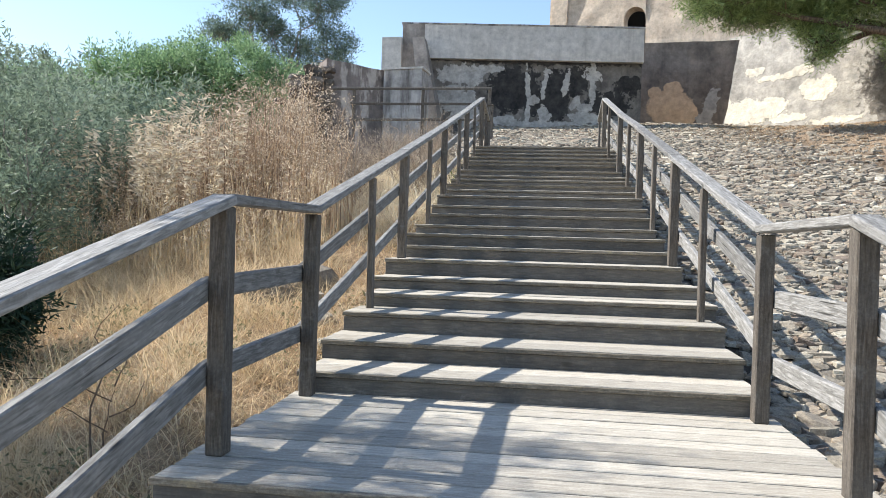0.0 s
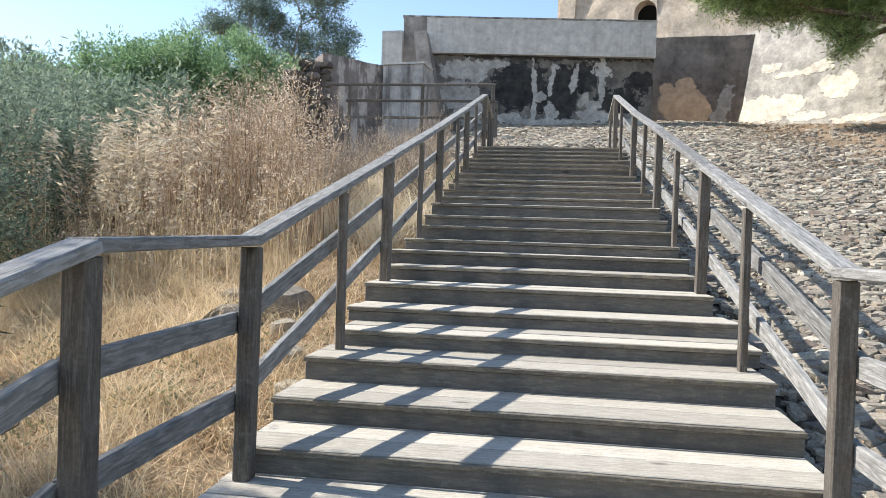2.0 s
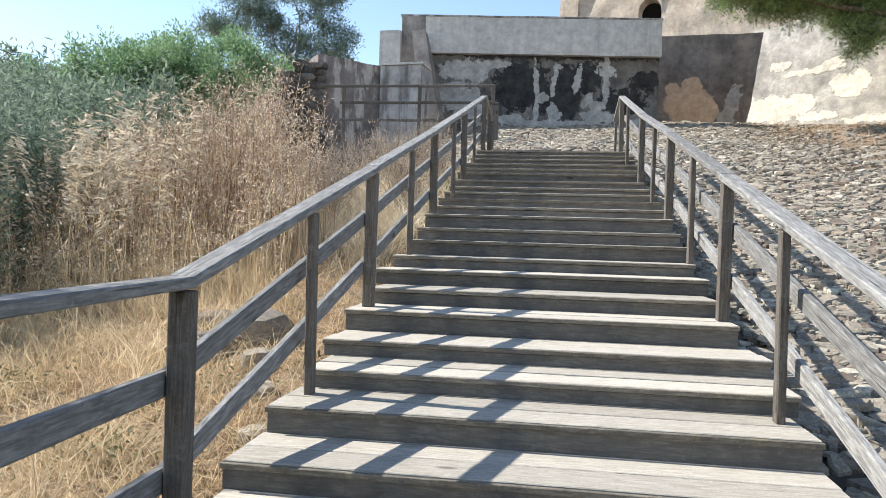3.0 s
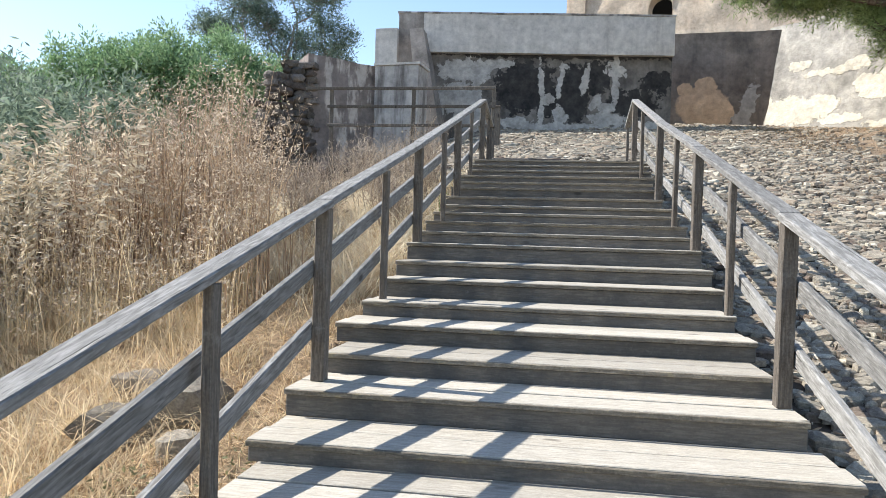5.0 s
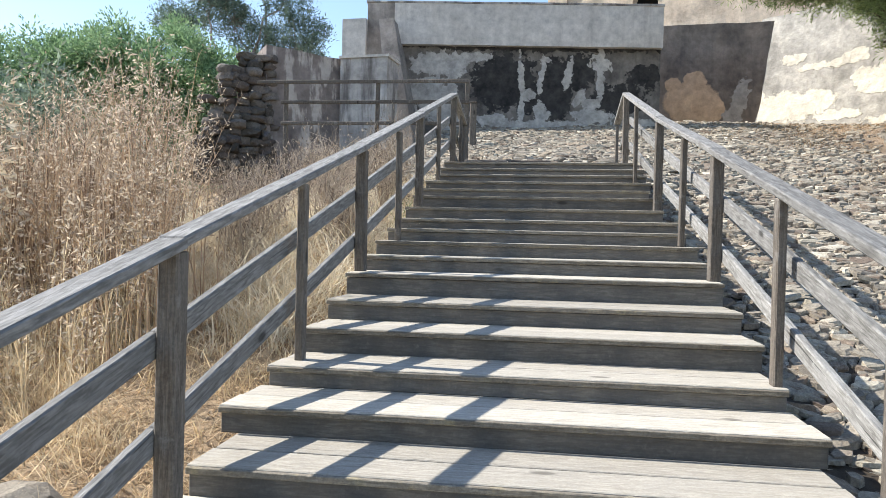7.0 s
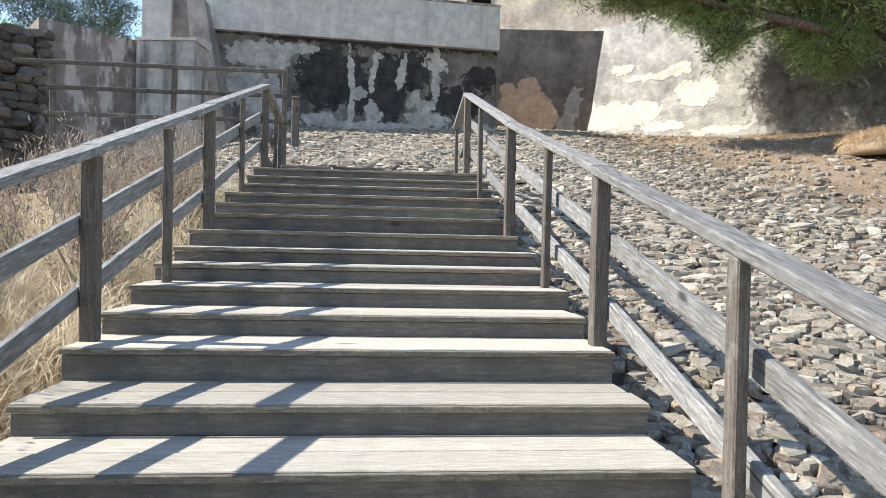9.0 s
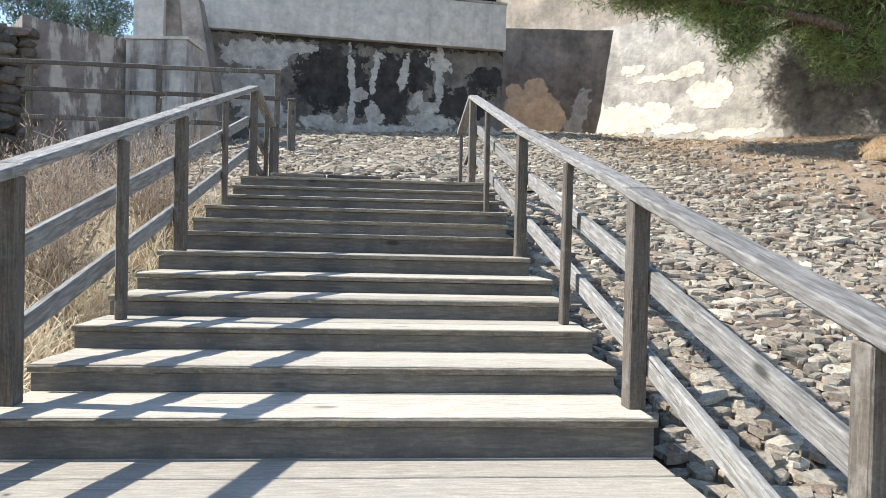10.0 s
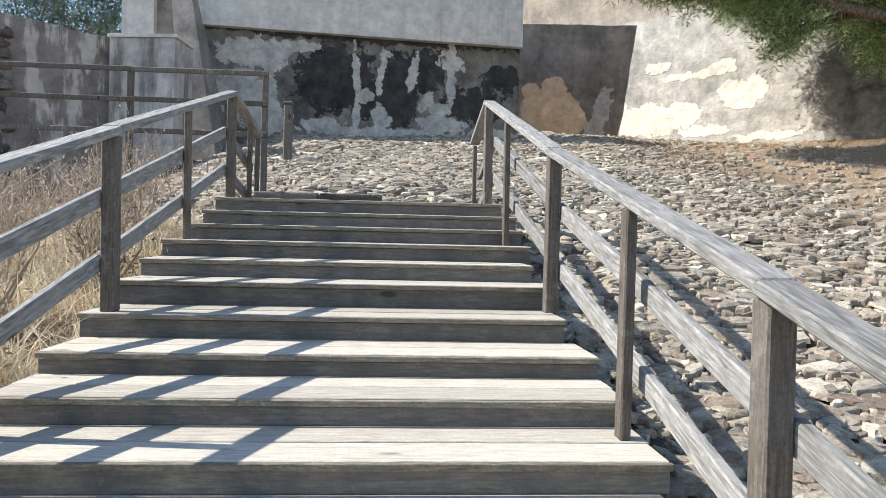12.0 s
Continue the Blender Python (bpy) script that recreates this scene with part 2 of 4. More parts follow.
def mesh_np(name, verts, faces, material, parent=None, smooth=False):
    """A mesh from arrays: verts (n, 3), faces (m, k)."""
    verts, faces = np.asarray(verts, np.float32), np.asarray(faces, np.int32)
    me = bpy.data.meshes.new(name)
    me.vertices.add(len(verts))
    me.vertices.foreach_set("co", verts.ravel())
    k = faces.shape[1]
    me.loops.add(faces.size)
    me.loops.foreach_set("vertex_index", faces.ravel())
    me.polygons.add(len(faces))
    me.polygons.foreach_set("loop_start", np.arange(0, faces.size, k, dtype=np.int32))
    me.polygons.foreach_set("loop_total", np.full(len(faces), k, np.int32))
    me.polygons.foreach_set("use_smooth", np.full(len(faces), smooth, bool))
    me.update(calc_edges=True)
    me.validate()
    return part_mesh(name, me, material, parent)


def tube(points, radii, sides=7):
    """Verts and quads of a tapered tube along points."""
    pts = [Vector(p) for p in points]
    vs, fs = [], []
    for i, p in enumerate(pts):
        d = (pts[min(i + 1, len(pts) - 1)] - pts[max(i - 1, 0)]).normalized()
        a = d.orthogonal().normalized()
        c = d.cross(a)
        for k in range(sides):
            w = 2 * math.pi * k / sides
            vs.append(p + (a * math.cos(w) + c * math.sin(w)) * radii[i])
    for i in range(len(pts) - 1):
        for k in range(sides):
            q = (k + 1) % sides
            fs.append((i * sides + k, i * sides + q, (i + 1) * sides + q, (i + 1) * sides + k))
    return [tuple(v) for v in vs], fs


def join(pieces):
    vs, fs = [], []
    for v, f in pieces:
        o = len(vs)
        vs += v
        fs += [tuple(i + o for i in q) for q in f]
    return vs, fs


def unit(n, r):
    v = r.normal(size=(n, 3))
    return v / np.linalg.norm(v, axis=1)[:, None]


def leaves(centres, dirs, length, width, r, fold=0.25):
    """Kite-shaped leaves: four points each, bent along the middle."""
    n = len(centres)
    side = np.cross(dirs, unit(n, r))
    side /= np.linalg.norm(side, axis=1)[:, None] + 1e-9
    up = np.cross(side, dirs)
    ln = (length * r.uniform(0.6, 1.3, n))[:, None]
    wd = (width * r.uniform(0.7, 1.3, n))[:, None]
    a = centres
    b = centres + dirs * ln * 0.45 + side * wd * 0.5 + up * wd * fold
    c = centres + dirs * ln
    d = centres + dirs * ln * 0.45 - side * wd * 0.5 + up * wd * fold
    v = np.stack([a, b, c, d], 1).reshape(-1, 3)
    i = np.arange(n)[:, None] * 4
    return v, np.concatenate([i + np.array([[0, 1, 2]]), i + np.array([[0, 2, 3]])])


# ---- more materials ----


def leaf_mat(name, dark, light, through=0.25, rough=0.6, patch=0.8, mass=0.4):
    m, t, b = mat(name, rough)
    geo = node(t, "NewGeometry")
    big = noise_tex(t, coords(t), patch, 3)
    f = math_node(t, "ADD", math_node(t, "MULTIPLY", geo.outputs["Random Per Island"], 1.1 - mass), math_node(t, "MULTIPLY", big.outputs[0], mass))
    col = ramp(t, f, (0.15, dark), (0.85, light))
    t.links.new(col, b.inputs["Base Color"])
    tr = node(t, "BsdfTranslucent", {"Color": col})
    mx = node(t, "MixShader", {0: through, 1: b.outputs[0], 2: tr.outputs[0]})
    t.links.new(mx.outputs[0], t.nodes["Material Output"].inputs[0])
    return m


M_PINE = leaf_mat("pine_needles", (0.03, 0.06, 0.02), (0.33, 0.42, 0.16), 0.25, patch=3.5, mass=0.6)
M_PINE_FAR = leaf_mat("bright_pine_foliage", (0.07, 0.15, 0.08), (0.34, 0.48, 0.25), 0.35, patch=2.4, mass=0.5)
M_OLIVE = leaf_mat("silvery_leaves", (0.05, 0.08, 0.056), (0.33, 0.41, 0.30), 0.35, patch=1.6, mass=0.5)
M_EUC = leaf_mat("eucalyptus_leaves", (0.05, 0.09, 0.075), (0.22, 0.30, 0.245), 0.35)
M_DARKBUSH = leaf_mat("dark_bush_leaves", (0.01, 0.03, 0.018), (0.04, 0.075, 0.045), 0.15)
M_STRAW = leaf_mat("straw", (0.34, 0.25, 0.145), (0.90, 0.75, 0.51), 0.35, 0.75, patch=1.3, mass=0.55)
M_THATCH = leaf_mat("fallen_straw", (0.23, 0.15, 0.085), (0.76, 0.57, 0.36), 0.25, 0.8, patch=1.6, mass=0.6)
M_STRAW_PALE = leaf_mat("pale_seed_heads", (0.36, 0.29, 0.2), (0.8, 0.71, 0.56), 0.35, 0.8)
M_STEM = leaf_mat("brown_dry_stems", (0.14, 0.09, 0.06), (0.61, 0.45, 0.30), 0.25, 0.8)
M_HEAD = leaf_mat("greyish_dry_seed_heads", (0.18, 0.13, 0.09), (0.80, 0.68, 0.53), 0.35, 0.8)
M_CANE = leaf_mat("dark_canes", (0.10, 0.063, 0.043), (0.34, 0.235, 0.16), 0.1, 0.8)
M_STRAW_GREY = leaf_mat("bleached_straw", (0.46, 0.385, 0.27), (0.92, 0.84, 0.66), 0.35, 0.75)
M_TWIG = leaf_mat("grey_brown_twigs", (0.11, 0.08, 0.062), (0.56, 0.47, 0.37), 0.2, 0.85)
M_DEAD = leaf_mat("grey_dead_twigs", (0.14, 0.125, 0.11), (0.42, 0.39, 0.35), 0.1, 0.85)
M_GREEN = leaf_mat("fresh_weed_leaves", (0.08, 0.14, 0.03), (0.22, 0.30, 0.08), 0.3)


def bark(name, dark, light):
    m, t, b = mat(name, 0.9)
    g = noise_tex(t, coords(t, (9, 9, 2)), 3, 8)
    t.links.new(ramp(t, g.outputs[0], (0.35, dark), (0.65, light)), b.inputs["Base Color"])
    bump(t, b, g.outputs[0], 0.7, 0.02)
    return m


M_BARK = bark("tree_bark", (0.05, 0.035, 0.025), (0.2, 0.15, 0.11))
M_BARK_PALE = bark("pale_bark", (0.12, 0.11, 0.10), (0.32, 0.29, 0.26))


def blob_mask(t, blobs, warp=0.28, edge=0.05, ragged=2.0):
    """1 inside a union of ragged ellipses (x, z, half width, half height, turn) on an upright wall."""
    vec = coords(t)
    nz = noise_tex(t, coords(t), 3.4, 9, 0.66)
    off = node(t, "VectorMath", {0: nz.outputs["Color"], 1: (0.5, 0.5, 0.5)}, operation="SUBTRACT").outputs[0]
    off = node(t, "VectorMath", {0: off, "Scale": warp * 2}, operation="SCALE").outputs[0]
    vec = node(t, "VectorMath", {0: vec, 1: off}, operation="ADD").outputs[0]
    vec = node(t, "VectorMath", {0: vec, 1: (1, 0, 1)}, operation="MULTIPLY").outputs[0]
    best = None
    for x, z, rx, rz, turn in blobs:
        mp = node(t, "Mapping", {"Vector": vec, "Location": (x * 1.01, 0, z + 0.09), "Rotation": (0, radians(turn), 0), "Scale": (rx, 1, rz)}, vector_type="TEXTURE")
        d = node(t, "VectorMath", {0: mp.outputs[0]}, operation="LENGTH").outputs["Value"]
        best = d if best is None else math_node(t, "MINIMUM", best, d)
    flake = noise_tex(t, coords(t), 5.0, 9, 0.6, 0.4)
    best = math_node(t, "ADD", best, math_node(t, "MULTIPLY", math_node(t, "SUBTRACT", flake.outputs[0], 0.5), ragged))
    return node(t, "MapRange", {0: best, 1: 1.0 + edge, 2: 1.0 - edge, 3: 0.0, 4: 1.0}).outputs[0]


def plaster(name, dark, light, patches=(), scale=1.0, streak=0.4, streak_col=(0.06, 0.055, 0.05), relief=0.5, warp=0.28, flow=(3.2, 3.2, 0.28), band=(0.5, 0.72)):
    """Old render: mottled, streaked downwards, with ragged patches of other colours [(blobs, dark, light)]."""
    m, t, b = mat(name, 0.92)
    big = noise_tex(t, coords(t), 0.9 * scale, 8, 0.65, 0.3)
    fine = noise_tex(t, coords(t), 14, 8, 0.7)
    col = ramp(t, big.outputs[0], (0.32, dark), (0.62, light))
    st = noise_tex(t, coords(t, flow), 1.4, 7, 0.62)
    col = mix(t, ramp(t, st.outputs[0], (band[0], (0, 0, 0)), (band[1], (streak,) * 3)), col, streak_col)
    height = math_node(t, "MULTIPLY", fine.outputs[0], 0.5)
    for blobs, pd, pl, *rag in patches:
        k = blob_mask(t, blobs, warp, ragged=rag[0] if rag else 2.0)
        pn = noise_tex(t, coords(t), 4.0, 7, 0.7)
        col = mix(t, k, col, ramp(t, pn.outputs[0], (0.35, pd), (0.65, pl)))
        height = math_node(t, "ADD", height, math_node(t, "MULTIPLY", k, 0.35))
    md = noise_tex(t, coords(t), 5.5, 9, 0.72)
    col = mix(t, 0.8, col, ramp(t, md.outputs[0], (0.3, (0.66, 0.66, 0.67)), (0.7, (1.3, 1.28, 1.25))), "MULTIPLY")
    speck = noise_tex(t, coords(t), 22, 4, 0.7)
    col = mix(t, ramp(t, speck.outputs[0], (0.62, (0, 0, 0)), (0.75, (0.35, 0.35, 0.35))), col, [v * 0.4 for v in dark])
    t.links.new(col, b.inputs["Base Color"])
    bump(t, b, math_node(t, "ADD", height, big.outputs[0]), relief, 0.04)
    return m


PALE = [(-0.55, 6.44, 0.1, 0.68, -4), (-0.55, 5.61, 0.1, 0.38, 0), (-0.38, 6.07, 0.24, 0.15, 0), (-0.04, 6.61, 0.1, 0.53, 5), (-0.03, 5.63, 0.26, 0.3, 0), (0.06, 7.03, 0.18, 0.08, 30), (0.64, 6.63, 0.12, 0.52, 12), (0.92, 6.03, 0.18, 0.3, 30), (1.22, 5.89, 0.3, 0.16, 0), (1.44, 6.72, 0.13, 0.75, 0)]
PALE2 = [(1.47, 6.92, 0.29, 0.2, 0), (1.23, 5.56, 0.55, 0.18, 0), (-1.22, 5.44, 0.52, 0.15, 0), (-2.62, 6.84, 0.75, 0.33, 0), (-1.73, 7.04, 0.45, 0.12, 0), (-2.89, 6.07, 0.53, 0.45, 0), (-2.3, 6.32, 0.14, 0.91, 0), (0.13, 5.32, 1.63, 0.12, 0), (-2.42, 5.56, 0.53, 0.38, 0), (2.34, 5.4, 0.59, 0.12, 0)]
# first ellipse is painted shadow and stain below the parapet; the rest is soot
SOOT_AND_SHADE = [(-0.2, 7.33, 3.6, 0.13, 0), (-1.0, 6.4, 0.85, 0.75, 0), (0.3, 6.3, 0.5, 0.8, 0), (0.9, 6.7, 0.45, 0.5, 0), (1.9, 6.0, 0.7, 0.4, 0), (2.6, 6.6, 0.5, 0.3, 0), (-0.4, 5.9, 0.35, 0.3, 0), (0.4, 5.8, 0.3, 0.4, 0)]
GREY_D, GREY_L = (0.29, 0.28, 0.263), (0.52, 0.50, 0.475)
M_WALL = plaster("sooty_plaster", (0.07, 0.064, 0.06), (0.23, 0.21, 0.19), [(SOOT_AND_SHADE, (0.02, 0.02, 0.021), (0.06, 0.057, 0.055)), (PALE2, GREY_D, GREY_L), ([(x, z, rx * 0.78, rz * 0.97, w) for x, z, rx, rz, w in PALE], GREY_D, GREY_L)], 1.6, 0.5, warp=0.16)
M_PARAPET = plaster("grey_parapet_render", (0.46, 0.44, 0.41), (0.62, 0.595, 0.56), (), 0.8, 0.25, (0.2, 0.18, 0.165), 0.25)
M_PARAPET_END = plaster("stained_parapet_end", (0.15, 0.135, 0.125), (0.38, 0.345, 0.315), (), 1.2, 0.4)
M_BROWN = plaster("brown_stained_plaster", (0.11, 0.09, 0.075), (0.26, 0.215, 0.18), [([(4.37, 6.6, 0.79, 0.65, 0), (4.48, 7.25, 0.33, 0.31, 0), (3.85, 7.16, 0.23, 0.24, 0), (4.95, 6.4, 0.36, 0.45, 0)], (0.50, 0.345, 0.225), (0.60, 0.43, 0.29), 0.3), ([(5.68, 6.58, 0.23, 0.77, 18), (5.5, 6.15, 0.29, 0.26, 0)], (0.26, 0.24, 0.22), (0.38, 0.35, 0.32))], 1.3, 0.35, warp=0.12)
WHITES = [(6.98, 7.70, 0.26, 0.16, 0), (7.45, 7.38, 0.36, 0.11, 5), (8.0, 7.42, 0.36, 0.16, -15), (8.24, 7.51, 0.2, 0.19, 0), (6.75, 6.3, 0.66, 0.45, 0), (7.36, 6.36, 0.46, 0.35, 0), (6.2, 6.63, 0.2, 0.46, 0), (8.4, 6.75, 0.28, 0.4, -30), (8.72, 6.9, 0.2, 0.3, 0), (8.8, 5.69, 0.56, 0.11, 0), (7.8, 5.92, 0.41, 0.15, 0), (6.1, 6.1, 0.3, 0.2, 0)]
# first two blobs paint the pine's shade and grime into the right end
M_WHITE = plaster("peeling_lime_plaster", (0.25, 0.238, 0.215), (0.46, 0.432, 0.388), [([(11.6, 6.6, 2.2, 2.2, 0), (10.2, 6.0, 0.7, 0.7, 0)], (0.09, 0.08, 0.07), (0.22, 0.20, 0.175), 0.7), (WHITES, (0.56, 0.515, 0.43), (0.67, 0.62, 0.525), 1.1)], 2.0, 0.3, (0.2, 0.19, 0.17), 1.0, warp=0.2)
M_LEFTWALL = plaster("streaked_dark_plaster", (0.11, 0.095, 0.088), (0.25, 0.215, 0.2), (), 1.5, 0.85, (0.46, 0.42, 0.385), 0.4, flow=(1.9, 1.9, 0.5), band=(0.54, 0.6))
M_PIER = plaster("pale_stained_plaster", (0.25, 0.24, 0.235), (0.47, 0.45, 0.43), (), 1.4, 0.75, (0.10, 0.09, 0.085), 0.4, flow=(2.4, 2.4, 0.3), band=(0.48, 0.6))
M_CAP = plaster("pale_coping", (0.5, 0.48, 0.45), (0.62, 0.6, 0.56), (), 2.0, 0.2)
M_TOWER = plaster("cream_tower_render", (0.44, 0.36, 0.285), (0.62, 0.53, 0.43), (), 1.2, 0.35, (0.36, 0.27, 0.21), 0.6)
m_dark, td_, bd_ = mat("dark_interior", 0.95)
bd_.inputs["Base Color"].default_value = (0.03, 0.028, 0.025, 1)


def stone_mat(name, cols, island=True):
    m, t, b = mat(name, 0.9)
    src = node(t, "NewGeometry").outputs["Random Per Island"] if island else node(t, "ObjectInfo").outputs["Random"]
    r = node(t, "ValToRGB", {"Fac": src})
    r.color_ramp.interpolation = "LINEAR"
    e = r.color_ramp.elements
    while len(e) < len(cols):
        e.new(0.5)
    for k, (el, c) in enumerate(zip(e, cols)):
        el.position, el.color = k / (len(cols) - 1), (*c, 1)
    n1 = noise_tex(t, coords(t), 16, 8, 0.72)
    n2 = noise_tex(t, coords(t), 60, 4, 0.7)
    col = mix(t, 0.75, r.outputs[0], ramp(t, n1.outputs[0], (0.3, (0.45, 0.42, 0.4)), (0.7, (1.35, 1.32, 1.25))), "MULTIPLY")
    col = mix(t, 0.8, col, ramp(t, n2.outputs[0], (0.3, (0.6, 0.58, 0.56)), (0.7, (1.3, 1.3, 1.28))), "MULTIPLY")
    t.links.new(col, b.inputs["Base Color"])
    bump(t, b, math_node(t, "ADD", n1.outputs[0], math_node(t, "MULTIPLY", n2.outputs[0], 0.5)), 0.9, 0.014)
    return m


STONES = [(0.17, 0.152, 0.13), (0.335, 0.308, 0.26), (0.25, 0.218, 0.178), (0.41, 0.378, 0.315), (0.29, 0.262, 0.222), (0.18, 0.142, 0.117), (0.37, 0.312, 0.247), (0.30, 0.272, 0.232), (0.58, 0.545, 0.465)]
M_COBBLE = stone_mat("cobble_stone", STONES)
M_COBBLE_ONE = stone_mat("cobble_stone_single", STONES, False)
M_RUBBLE = stone_mat("rubble_stone", [(0.06, 0.056, 0.052), (0.15, 0.138, 0.128), (0.10, 0.085, 0.078), (0.12, 0.105, 0.098), (0.23, 0.21, 0.195)], False)

# ---- ground sheet ----
m_ground, tg, bg = mat("dry_earth", 0.95)
gn = noise_tex(tg, coords(tg), 1.1, 9, 0.65)
gf_ = noise_tex(tg, coords(tg), 24, 6, 0.7)
gc = ramp(tg, gn.outputs[0], (0.33, (0.05, 0.04, 0.03)), (0.5, (0.085, 0.067, 0.05)), (0.68, (0.15, 0.115, 0.08)))
gc = mix(tg, 0.5, gc, ramp(tg, gf_.outputs[0], (0.3, (0.5, 0.5, 0.5)), (0.7, (1.3, 1.3, 1.3))), "MULTIPLY")
sx = node(tg, "SeparateXYZ", {0: coords(tg)}).outputs[0]
thatch = ramp(tg, gf_.outputs[0], (0.3, (0.19, 0.13, 0.08)), (0.7, (0.5, 0.37, 0.23)))
sy2 = node(tg, "SeparateXYZ", {0: coords(tg)}).outputs[1]
edge_x = math_node(tg, "ADD", math_node(tg, "ADD", sx, math_node(tg, "MULTIPLY", sy2, 0.12)), math_node(tg, "MULTIPLY", gn.outputs[0], 1.5))
gc = mix(tg, node(tg, "MapRange", {0: edge_x, 1: 8.2, 2: 10.0, 3: 0.0, 4: 0.85}).outputs[0], gc, ramp(tg, gf_.outputs[0], (0.3, (0.20, 0.145, 0.10)), (0.7, (0.40, 0.305, 0.215))))
gc = mix(tg, node(tg, "MapRange", {0: sx, 1: -1.2, 2: -1.7, 3: 0.0, 4: 0.8}).outputs[0], gc, thatch)
tg.links.new(gc, bg.inputs["Base Color"])
bump(tg, bg, math_node(tg, "ADD", gn.outputs[0], gf_.outputs[0]), 0.6, 0.04)
xs = np.unique(np.concatenate([np.linspace(-400, -60, 12), np.linspace(-60, -10, 26), np.linspace(-10, 14, 97), np.linspace(14, 60, 24), np.linspace(60, 400, 12)]))
ys = np.unique(np.concatenate([np.linspace(-400, -60, 12), np.linspace(-60, -4, 20), np.linspace(-4, 32, 145), np.linspace(32, 80, 20), np.linspace(80, 600, 12)]))
gx, gy = np.meshgrid(xs, ys)
gz = ground_z(gx, gy) + 0.03 * np.sin(gx * 2.1 + np.sin(gy * 1.3)) * np.sin(gy * 1.7)
nx = len(xs)
gi = (np.arange(len(ys) - 1)[:, None] * nx + np.arange(nx - 1)[None, :]).ravel()
ground = mesh_np("ground", np.stack([gx, gy, gz], -1).reshape(-1, 3), np.stack([gi, gi + 1, gi + nx + 1, gi + nx], 1), m_ground, smooth=True)
tagged(ground, "dry brown earth hillside with straw and stones", "ground", kind="structure")

# ---- fort walls ----


def slab(name, a, b, z0, z1, thick, material, parent=None, batter=0.0, rough=0.0, za=None, seed=1):
    """An upright wall from a to b seen from its right-hand side; the face leans back by batter per metre; an uneven grid of faces."""
    a, b = Vector((*a, 0)), Vector((*b, 0))
    d = (b - a).normalized()
    back = Vector((-d.y, d.x, 0))
    length = (b - a).length
    nu, nz = max(2, int(length / 0.22)), max(2, int((z1 - z0) / 0.22))
    bm = bmesh.new()
    grid = []
    for j in range(nz + 1):
        row = []
        for i in range(nu + 1):
            top = z1 if za is None else za + (z1 - za) * i / nu
            h = (top - z0) * j / nz
            p = a + d * (length * i / nu) + back * (batter * h) + Vector((0, 0, z0 + h))
            edge = 0.35 if i in (0, nu) or j == nz else 1.0
            p += back * (noise.noise(p * 1.1 + Vector((seed, 0, 0))) * rough * edge)
            if j == nz:
                p.z += noise.noise(Vector((p.x * 1.7 + seed, p.y, 0))) * rough * 0.6
            row.append(bm.verts.new(p))
        grid.append(row)
    for j in range(nz):
        for i in range(nu):
            bm.faces.new((grid[j][i], grid[j][i + 1], grid[j + 1][i + 1], grid[j + 1][i]))
    edge_loop = [*grid[0], *[r[-1] for r in grid[1:]], *reversed(grid[-1][:-1]), *[r[0] for r in reversed(grid[1:-1])]]
    rear = [bm.verts.new(a + d * min(max((v.co - a).dot(d), 0), length) + back * (thick + batter * (v.co.z - z0)) + Vector((0, 0, v.co.z))) for v in edge_loop]
    n = len(edge_loop)
    for k in range(n):
        q = (k + 1) % n
        bm.faces.new((edge_loop[q], edge_loop[k], rear[k], rear[q]))
    bm.faces.new(rear)
    return part(name, bm, material, parent)


def structure(name, label, cat="wall"):
    return tagged(new(name), label, cat, kind="structure")


wall = structure("wall_main", "long grey fort wall with soot-black peeling plaster under a plain parapet")
slab("lower_wall", (-3.95, 22.5), (2.97, 23.25), 4.2, 7.4, 1.6, M_WALL, wall, 0.01, 0.05)
slab("parapet", (-3.8, 22.38), (3.0, 23.12), 7.4, 8.45, 1.8, M_PARAPET, wall, 0.0, 0.015, seed=5)
slab("parapet_end", (-4.49, 22.31), (-3.802, 22.38), 6.3, 8.45, 1.8, M_PARAPET_END, wall, 0.0, 0.02, seed=7)
slab("coping", (-4.52, 22.29), (3.02, 23.10), 8.452, 8.50, 1.85, M_PIER, wall, 0.0, 0.01, seed=9)
low = structure("wall_corner", "low grey plastered corner block beside the long fort wall")
slab("corner_block", (-5.12, 22.2), (-4.494, 22.16), 6.2, 8.0, 2.2, M_PARAPET, low, 0.0, 0.02, seed=11)
pier = structure("wall_pier", "pale stained plaster pier with a light coping")
slab("pier_body", (-4.57, 20.2), (-3.45, 20.06), 3.2, 6.48, 0.75, M_PIER, pier, 0.0, 0.03, seed=13)
slab("coping", (-4.6, 20.16), (-3.41, 20.02), 6.482, 6.54, 0.85, M_CAP, pier, 0.0, 0.01, seed=14)
# raking buttress between the pier and the long wall
bm = bmesh.new()
for px, py, pz in ((-3.4, 20.9, 3.4), (-2.75, 20.9, 3.4), (-2.75, 22.6, 3.4), (-3.4, 22.6, 3.4), (-4.1, 21.9, 7.9), (-3.72, 21.9, 7.9), (-3.72, 22.6, 7.9), (-4.1, 22.6, 7.9)):
    bm.verts.new((px, py, pz))
bm.verts.ensure_lookup_table()
for q in ((0, 1, 5, 4), (1, 2, 6, 5), (2, 3, 7, 6), (3, 0, 4, 7), (4, 5, 6, 7), (3, 2, 1, 0)):
    bm.faces.new([bm.verts[k] for k in q])
part("buttress", bm, M_PARAPET_END, pier)
leftw = structure("wall_left", "dark streaked plaster wall with a broken stone end")
